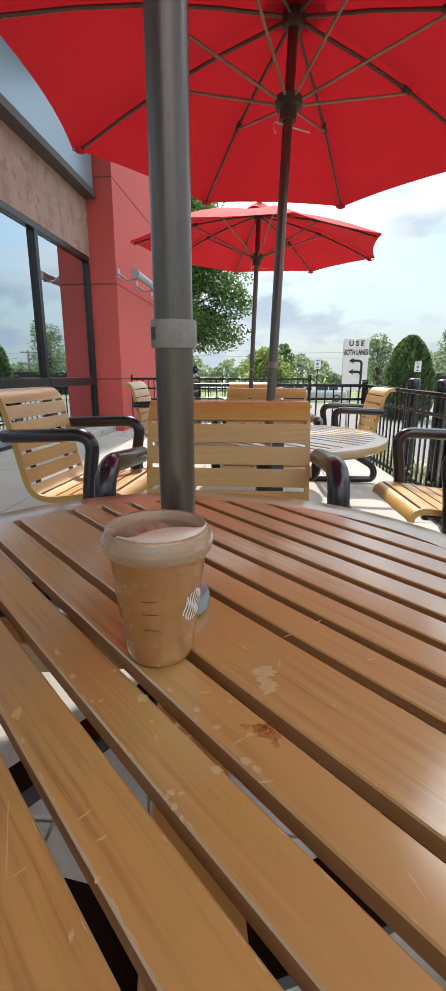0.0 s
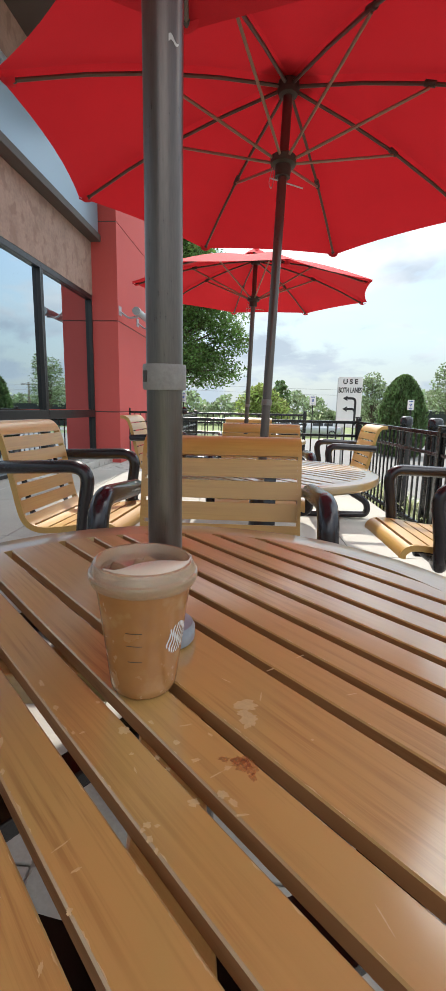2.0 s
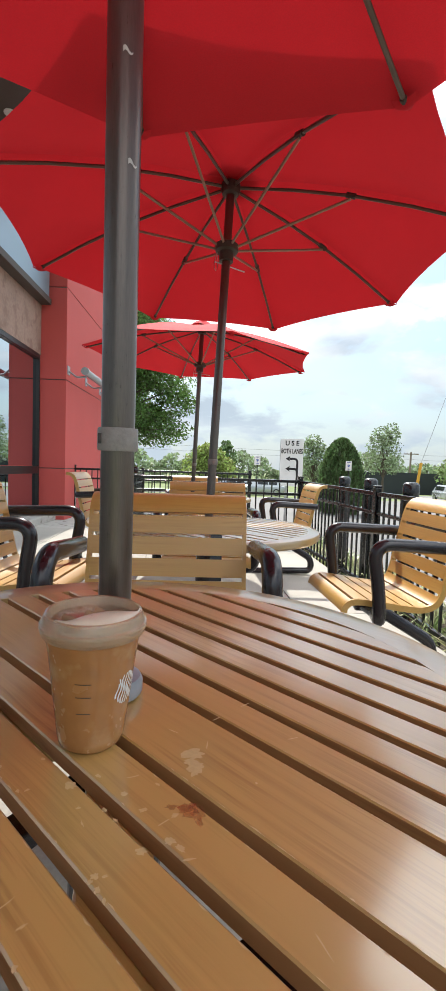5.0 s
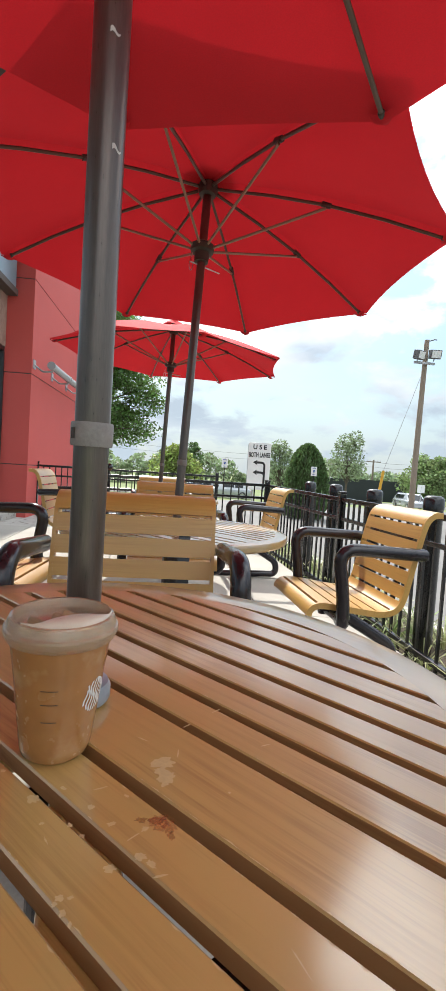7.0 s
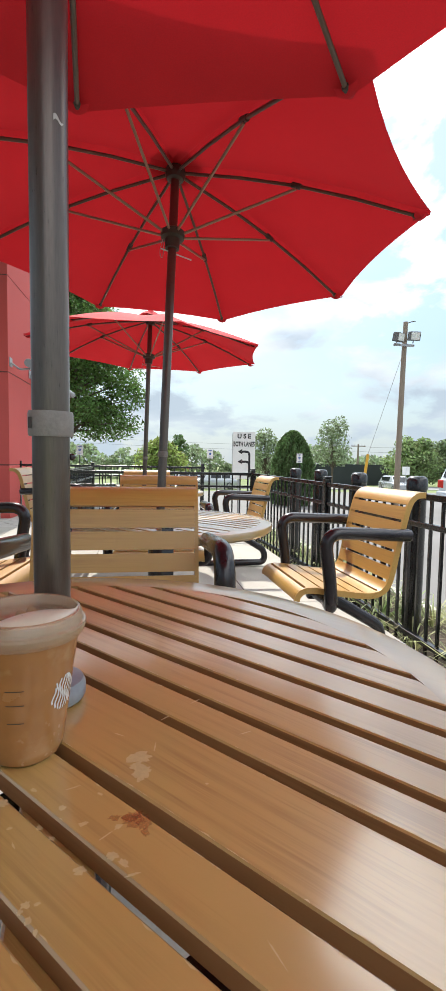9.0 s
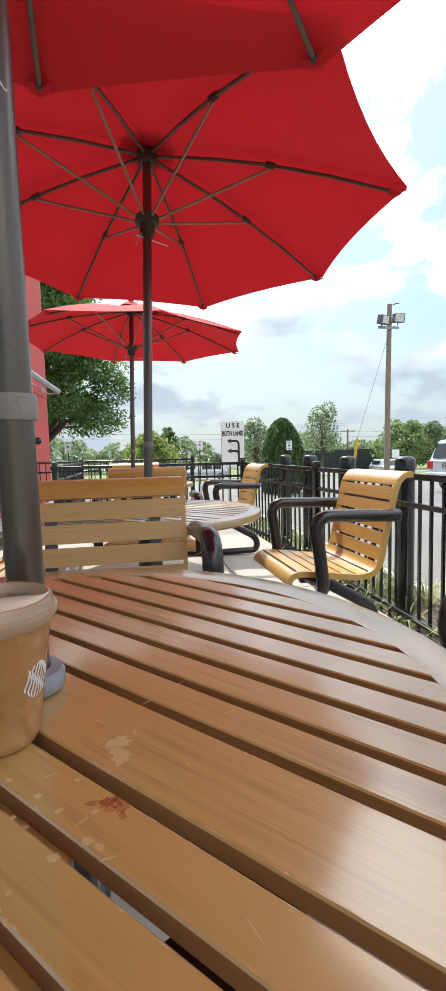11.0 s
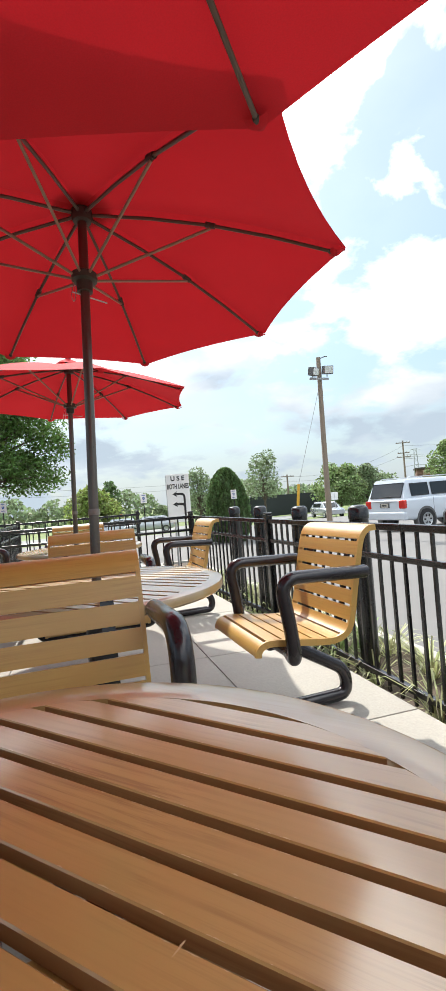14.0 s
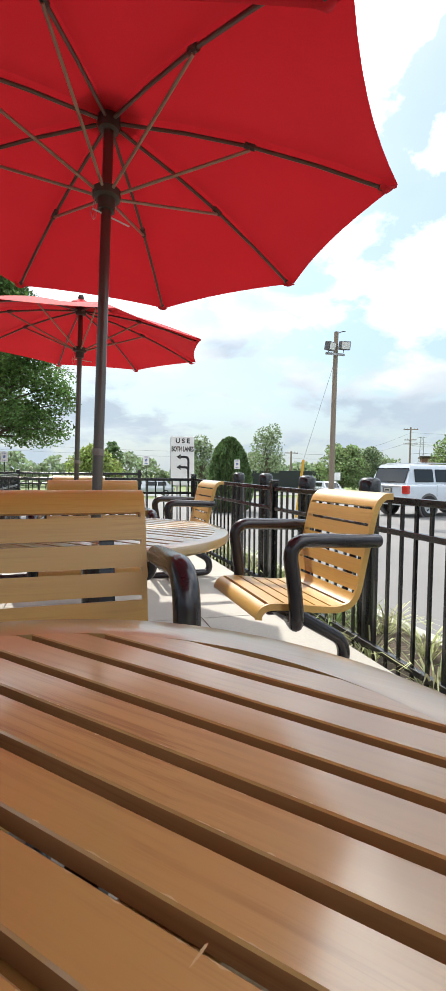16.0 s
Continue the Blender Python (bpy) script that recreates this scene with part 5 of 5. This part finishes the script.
def big_suv(m):
    """Local: y forward, rear at y = 0."""
    v = thing("suv", "large white suv with tinted windows parked on the lot", "car", m)
    part("lower_body", loft([ring_at(0.0, 0.93, 0.45, 1.12, 0.10), ring_at(0.06, 0.98, 0.42, 1.17, 0.10), ring_at(1.2, 1.0, 0.36, 1.18, 0.10), ring_at(3.7, 1.0, 0.36, 1.16, 0.10),
                             ring_at(4.9, 0.98, 0.38, 1.10, 0.12), ring_at(5.2, 0.92, 0.42, 1.0, 0.14)]), CARWHITE, v, "white lower body", 40)
    part("cabin", loft([[(x * (0.90 - 0.14 * max(0, (z - 1.15) / 0.75)), y0 + (0.30 * (z - 1.15) / 0.75 if y0 < 1 else -0.95 * (z - 1.15) / 0.75 if y0 > 3 else 0), z) for x, z in
                         ((-1, 1.15), (-1, 1.55), (-0.98, 1.82), (-0.90, 1.88), (0.90, 1.88), (0.98, 1.82), (1, 1.55), (1, 1.15))] for y0 in (0.03, 1.6, 2.8, 4.05)]), CARWHITE, v, "white cabin and roof", 40)
    g = part("rear_window", cube(-0.76, 0.76, -0.004, 0.004, 0, 0.56, 0.02), CARGLASS, v, "dark tinted rear window")
    g.matrix_basis = pose(0, 0.038, 1.22, -21.8, 0, 0)
    part("rear_wiper", cube(-0.02, 0.30, -0.02, -0.008, 0.03, 0.06, 0.004), RUBBER, g)
    for s in (-1, 1):
        for y0, y1 in ((0.42, 1.28), (1.42, 2.30), (2.40, 3.25)):
            w = part("side_window", cube(-0.006, 0.006, y0, y1, 0, 0.46, 0.02), CARGLASS, v, "dark side window")
            w.matrix_basis = pose(s * 0.897, 0, 1.25, 0, -s * 9.5, 0)
        tl = part("tail_lamp", cube(-0.14, 0.14, -0.03, 0.10, 0, 0.30, 0.03), TAIL, v, "red tail lamp")
        tl.matrix_basis = pose(s * 0.845, 0.0, 0.83)
        for y in (0.98, 4.1):
            part("wheel_arch", rod([(s * 0.80, y, 0.40), (s * 1.004, y, 0.40)], 0.46, 28), PLASTIC, v, "", 40)
            wheel(v, s * 0.90, y, 0.39, 0.26, s)
        part("roof_rail", rod(fillet([(s * 0.68, 0.5, 1.86), (s * 0.68, 0.6, 1.93), (s * 0.68, 2.7, 1.93), (s * 0.68, 2.85, 1.86)], 0.05), 0.018, 8), ALU, v)
        for y in (1.15, 2.2):
            part("door_handle", cube(s * 0.99 - 0.02, s * 0.99 + 0.025, y, y + 0.16, 1.04, 1.07, 0.008), CARWHITE, v)
        for y in (1.35, 2.36):
            part("door_seam", cube(s * 0.998 - 0.004, s * 0.998 + 0.005, y, y + 0.010, 0.45, 1.15), RUBBER, v)
        part("mirror", cube(s * 1.0 - 0.02 if s > 0 else s * 1.0 - 0.2, s * 1.0 + 0.2 if s > 0 else s * 1.0 + 0.02, 3.15, 3.30, 1.20, 1.40, 0.03), CARWHITE, v)
    part("bumper", cube(-0.98, 0.98, -0.08, 0.14, 0.42, 0.72, 0.05), CARWHITE, v, "white rear bumper")
    part("plate_recess", cube(-0.24, 0.24, -0.012, 0.004, 0.86, 1.04, 0.01), PLASTIC, v)
    part("number_plate", cube(-0.16, 0.16, -0.018, -0.013, 0.88, 1.02), PAINT, v, "pale plate with a dark bar")
    part("plate_bar", cube(-0.11, 0.11, -0.022, -0.019, 0.925, 0.975), INK, v)
    part("trim_strip", cube(-0.55, 0.55, -0.02, -0.002, 1.075, 1.105, 0.006), ALU, v, "bright trim strip")
    return v


def small_car(m, paint, label, name="car"):
    v = thing(name, label, "car", m, "far cars")
    part("lower_body", loft([ring_at(0.0, 0.76, 0.35, 0.82, 0.12), ring_at(0.2, 0.86, 0.28, 0.92, 0.12), ring_at(3.2, 0.88, 0.26, 0.92, 0.12), ring_at(4.2, 0.84, 0.28, 0.80, 0.12), ring_at(4.5, 0.70, 0.34, 0.70, 0.12)]), paint, v, "", 40)
    part("cabin", loft([[(x * (0.80 - 0.16 * max(0, (z - 0.9) / 0.6)), y0 + (0.55 * (z - 0.9) / 0.6 if y0 < 1 else -0.75 * (z - 0.9) / 0.6 if y0 > 2.8 else 0), z) for x, z in
                         ((-1, 0.9), (-1, 1.2), (-0.9, 1.46), (0.9, 1.46), (1, 1.2), (1, 0.9))] for y0 in (0.25, 1.5, 2.4, 3.4)]), paint, v, "", 40)
    for s in (-1, 1):
        for y0, y1 in ((0.75, 1.5), (1.58, 2.5)):
            part("side_window", cube(-0.006, 0.006, y0, y1, 0, 0.36, 0.02), CARGLASS, v).matrix_basis = pose(s * 0.79, 0, 0.99, 0, -s * 15, 0)
        for y in (0.8, 3.6):
            wheel(v, s * 0.78, y, 0.31, 0.2, s)
        part("tail_lamp", cube(-0.12, 0.12, -0.01, 0.08, 0, 0.13, 0.02), TAIL, v).matrix_basis = pose(s * 0.66, 0.02, 0.64)
        part("head_lamp", cube(-0.14, 0.14, -0.06, 0.05, 0, 0.12, 0.02), LENS, v).matrix_basis = pose(s * 0.6, 4.44, 0.58)
    part("rear_window", cube(-0.56, 0.56, -0.005, 0.005, 0, 0.45, 0.02), CARGLASS, v).matrix_basis = pose(0, 0.31, 0.97, -42, 0, 0)
    part("windscreen", cube(-0.60, 0.60, -0.005, 0.005, 0, 0.62, 0.02), CARGLASS, v).matrix_basis = pose(0, 3.36, 0.95, 52, 0, 0)
    return v


big_suv(pose(11.6, 15.3, gz(14.6), 0, 0, -84) @ Matrix.Scale(1.05, 4))
small_car(pose(23.0, 40.5, gz(40.5), 0, 0, 172), CARGREY, "small silver car standing at the lot edge")
small_car(pose(6.5, 46.0, gz(46.0), 0, 0, 80), CARWHITE, "white car on the far road")
small_car(pose(9.0, 42.4, gz(42.4), 0, 0, 85), CARGREY, "grey car on the far road")
small_car(pose(5.6, 60.0, gz(60.0), 0, 0, -4) @ Matrix.Diagonal((1.0, 1.0, 1.42, 1.0)), CARRED, "tall red van parked beyond the fence")


# ---- trees ----
def tree(name, label, x, y, height, crown, leaf, seed, trunk=0.16, base=None, count=2600, size=0.16, lobes=11, squash=1.0, lump=(0.34, 0.55)):
    """A tapered trunk with limbs and a crown of many small leaf clumps in uneven lobes."""
    rnd = random.Random(seed)
    height -= gz(y) + 0.4
    t = thing(name, label, "tree", pose(x, y, gz(y)), "trees")
    base = height * 0.32 if base is None else base
    tk = bmesh.new()
    top = Vector((rnd.uniform(-0.2, 0.2), rnd.uniform(-0.2, 0.2), height * 0.78))
    tube(tk, [(0, 0, -0.1), (0.02, 0.01, base * 0.6), Vector((0.04, -0.03, base)), top], [trunk * 1.25, trunk, trunk * 0.8, trunk * 0.15], 10)
    cents = []
    for k in range(lobes):
        a, f = 2.4 * k + rnd.uniform(-0.4, 0.4), (k + 0.5) / lobes
        zc = base + (height - base) * (0.12 + 0.80 * f)
        rr = crown * (0.62 if f < 0.6 else 0.40) * rnd.uniform(0.55, 1.1)
        c = Vector((rr * math.cos(a), rr * math.sin(a), zc))
        cents.append((c, crown * rnd.uniform(*lump) * (1.0 if f < 0.75 else 0.75)))
        fork = Vector((0.03, 0, base * 0.7 + (zc - base) * 0.35))
        tube(tk, [fork, fork.lerp(c, 0.5) + Vector((0, 0, 0.12 * crown)), c], [trunk * 0.42, trunk * 0.22, trunk * 0.07], 6)
    part("trunk", tk, BARK, t, "", 60)
    vs, fs = [], []
    for k in range(count):
        c, r = cents[rnd.randrange(lobes)]
        d = Vector((rnd.gauss(0, 1), rnd.gauss(0, 1), rnd.gauss(0, 1))).normalized()
        p = c + Vector((d.x, d.y, d.z * 0.75 * squash)) * r * rnd.uniform(0.35, 1.08) ** 0.6
        n1 = Vector((rnd.gauss(0, 1), rnd.gauss(0, 1), rnd.gauss(0, 0.7))).normalized()
        n2 = n1.cross(Vector((rnd.gauss(0, 1), rnd.gauss(0, 1), rnd.gauss(0, 1)))).normalized()
        s = size * rnd.uniform(0.6, 1.3)
        i = len(vs)
        vs += [p - n1 * s, p + n2 * s * 0.55, p + n1 * s, p - n2 * s * 0.55]
        fs.append((i, i + 1, i + 2, i + 3))
    me = bpy.data.meshes.new("crown")
    me.from_pydata([tuple(v) for v in vs], [], fs)
    me.materials.append(leaf)
    cr = new("crown", me)
    cr.parent = t
    return t


tree("shade_tree", "leafy green shade tree beyond the red wall", -3.55, 18.6, 9.6, 4.9, LEAF_SHADE, 11, trunk=0.22, base=2.0, count=110000, size=0.060, lobes=150, squash=0.55, lump=(0.15, 0.30))
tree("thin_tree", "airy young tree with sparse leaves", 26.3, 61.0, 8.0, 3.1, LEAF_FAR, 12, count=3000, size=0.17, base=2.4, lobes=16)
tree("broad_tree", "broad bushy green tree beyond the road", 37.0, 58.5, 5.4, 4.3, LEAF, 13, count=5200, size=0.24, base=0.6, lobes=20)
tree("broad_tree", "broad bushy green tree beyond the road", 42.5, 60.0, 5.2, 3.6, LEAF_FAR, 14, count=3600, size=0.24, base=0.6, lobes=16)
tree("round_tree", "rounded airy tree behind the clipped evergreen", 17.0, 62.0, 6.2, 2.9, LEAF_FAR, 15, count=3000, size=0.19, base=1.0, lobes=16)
tree("willow_tree", "pale yellow-green willow beyond the parking lot", 2.6, 56.0, 4.1, 3.2, LEAF_PALE, 16, count=4600, size=0.22, base=0.3, lobes=16)
tree("spruce_tree", "dark spruce behind the pale willow", 5.4, 66.0, 5.6, 1.9, LEAF_DARK, 17, count=1800, size=0.22, base=0.6, lobes=12)
tree("side_tree", "green tree at the far side of the road", 56.0, 57.6, 8.6, 3.8, LEAF, 18, count=5400, size=0.24, base=0.8, lobes=14)
tree("side_tree", "green tree at the far side of the road", 47.5, 66.0, 5.4, 1.5, LEAF_DARK, 19, count=1400, size=0.22, base=0.6, lobes=9)


def evergreen(x, y, h, r, seed):
    """A dense clipped cone: leaf sprays over a bulging outline."""
    rnd = random.Random(seed)
    t = thing("evergreen_shrub", "dense dark green cone-shaped evergreen", "shrub", pose(x, y, gz(y)))
    part("trunk", rod([(0, 0, -0.1), (0, 0, h * 0.8)], [0.09, 0.02], 8), BARK, t)
    vs, fs = [], []
    for k in range(9000):
        f = rnd.random() ** 0.8
        a = rnd.uniform(0, 6.283)
        lump = 1 + 0.07 * math.sin(5 * a + 7 * f) + 0.05 * math.sin(11 * a - 13 * f)
        rr = r * math.sqrt(max(0.0, 1 - f ** 2.2)) * min(1.0, 0.80 + f * 1.2) * lump * rnd.uniform(0.88, 1.03)
        p = Vector((rr * math.cos(a), rr * math.sin(a), 0.05 + h * f))
        n1 = Vector((math.cos(a) * 0.5 + rnd.gauss(0, 0.4), math.sin(a) * 0.5 + rnd.gauss(0, 0.4), 1.0)).normalized()
        n2 = n1.cross(Vector((rnd.gauss(0, 1), rnd.gauss(0, 1), rnd.gauss(0, 1)))).normalized()
        s = rnd.uniform(0.05, 0.10)
        i = len(vs)
        vs += [p - n1 * s, p + n2 * s * 0.5, p + n1 * s, p - n2 * s * 0.5]
        fs.append((i, i + 1, i + 2, i + 3))
    me = bpy.data.meshes.new("foliage")
    me.from_pydata([tuple(v) for v in vs], [], fs)
    me.materials.append(LEAF_DARK)
    o = new("foliage", me)
    o.parent = t
    part("core", lathe([(0, 0.0), (r * 0.72, 0.05), (r * 0.82, h * 0.25), (r * 0.66, h * 0.55), (r * 0.36, h * 0.8), (0, h * 0.94)], 24), LEAF_DARK, t, "", 60)


evergreen(6.60, 19.4, 3.15, 0.98, 31)


def far_woods():
    """A low uneven band of far woods."""
    rnd = random.Random(77)
    vs, fs = [], []
    for k in range(26000):
        x = rnd.uniform(-90, 150)
        hgt = 2.2 + 1.3 * math.sin(x * 0.21) + 0.9 * math.sin(x * 0.53 + 1) + (1.6 if x < -2 else 0) + 0.6 * math.sin(x * 1.3)
        y = 88 + rnd.uniform(0, 7) + 4 * math.sin(x * 0.1)
        z = -2.0 + (hgt + 2.7) * rnd.random() ** 0.7
        p = Vector((x, y, z))
        n1 = Vector((rnd.gauss(0, 1), rnd.gauss(0, 1), rnd.gauss(0, 1))).normalized()
        n2 = n1.cross(Vector((rnd.gauss(0, 1), rnd.gauss(0, 1), rnd.gauss(0, 1)))).normalized()
        s = rnd.uniform(0.25, 0.6)
        i = len(vs)
        vs += [p - n1 * s, p + n2 * s * 0.6, p + n1 * s, p - n2 * s * 0.6]
        fs.append((i, i + 1, i + 2, i + 3))
    me = bpy.data.meshes.new("far_woods")
    me.from_pydata([tuple(v) for v in vs], [], fs)
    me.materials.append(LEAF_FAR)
    tagged(new("far_woods", me), "low hazy green band of far woods", "woods", kind="stuff")


far_woods()
scr = part("screen_fence", cube(18, 40, 66, 66.3, -2.2, 1.25), DARKWALL)
tagged(scr, "long dark screening fence beyond the lawn", "fence")
hs = thing("shop_building", "far tan and brick shop building with a flat roof", "building", pose(55.75, 64.2, gz(62.5), 0, 0, -38), "far buildings")
part("wall", cube(0, 3.6, 0, 6, -0.3, 5.5), BRICKRED, hs)
part("sign_panel", cube(0.9, 3.3, -0.1, -0.02, 3.5, 5.3, 0.02), BUILDING, hs, "tan sign panel with dark bars")
part("sign_bar", cube(1.4, 2.8, -0.14, -0.11, 4.3, 4.5), BRICKRED, hs)
part("roof", cube(-0.3, 3.9, -0.3, 6.3, 5.51, 5.75, 0.02), SOFFIT, hs)
rs = thing("road_sign", "small white road sign on a thin post", "sign", pose(22.8, 37.0, gz(37.0), 0, 0, -25))
part("board", cube(-0.3, 0.3, 0, 0.01, 1.5, 2.2, 0.004), WHITE, rs)
part("post", rod([(0, 0.03, -0.1), (0, 0.03, 2.1)], 0.035, 8), GALV, rs)
for i in range(3, 5):
    st = part("bay_line", cube(-0.05, 0.05, 0, 4.6, 0.001, 0.006), PAINT)
    st.matrix_basis = pose(5.6 + 2.8 * i, 8.4 - 1.4 * i, gz(9.6 - 1.4 * i) + 0.02, 0, 0, -62)
    tagged(st, "faded pale painted parking line", "parking line", "parking lines", kind="structure")
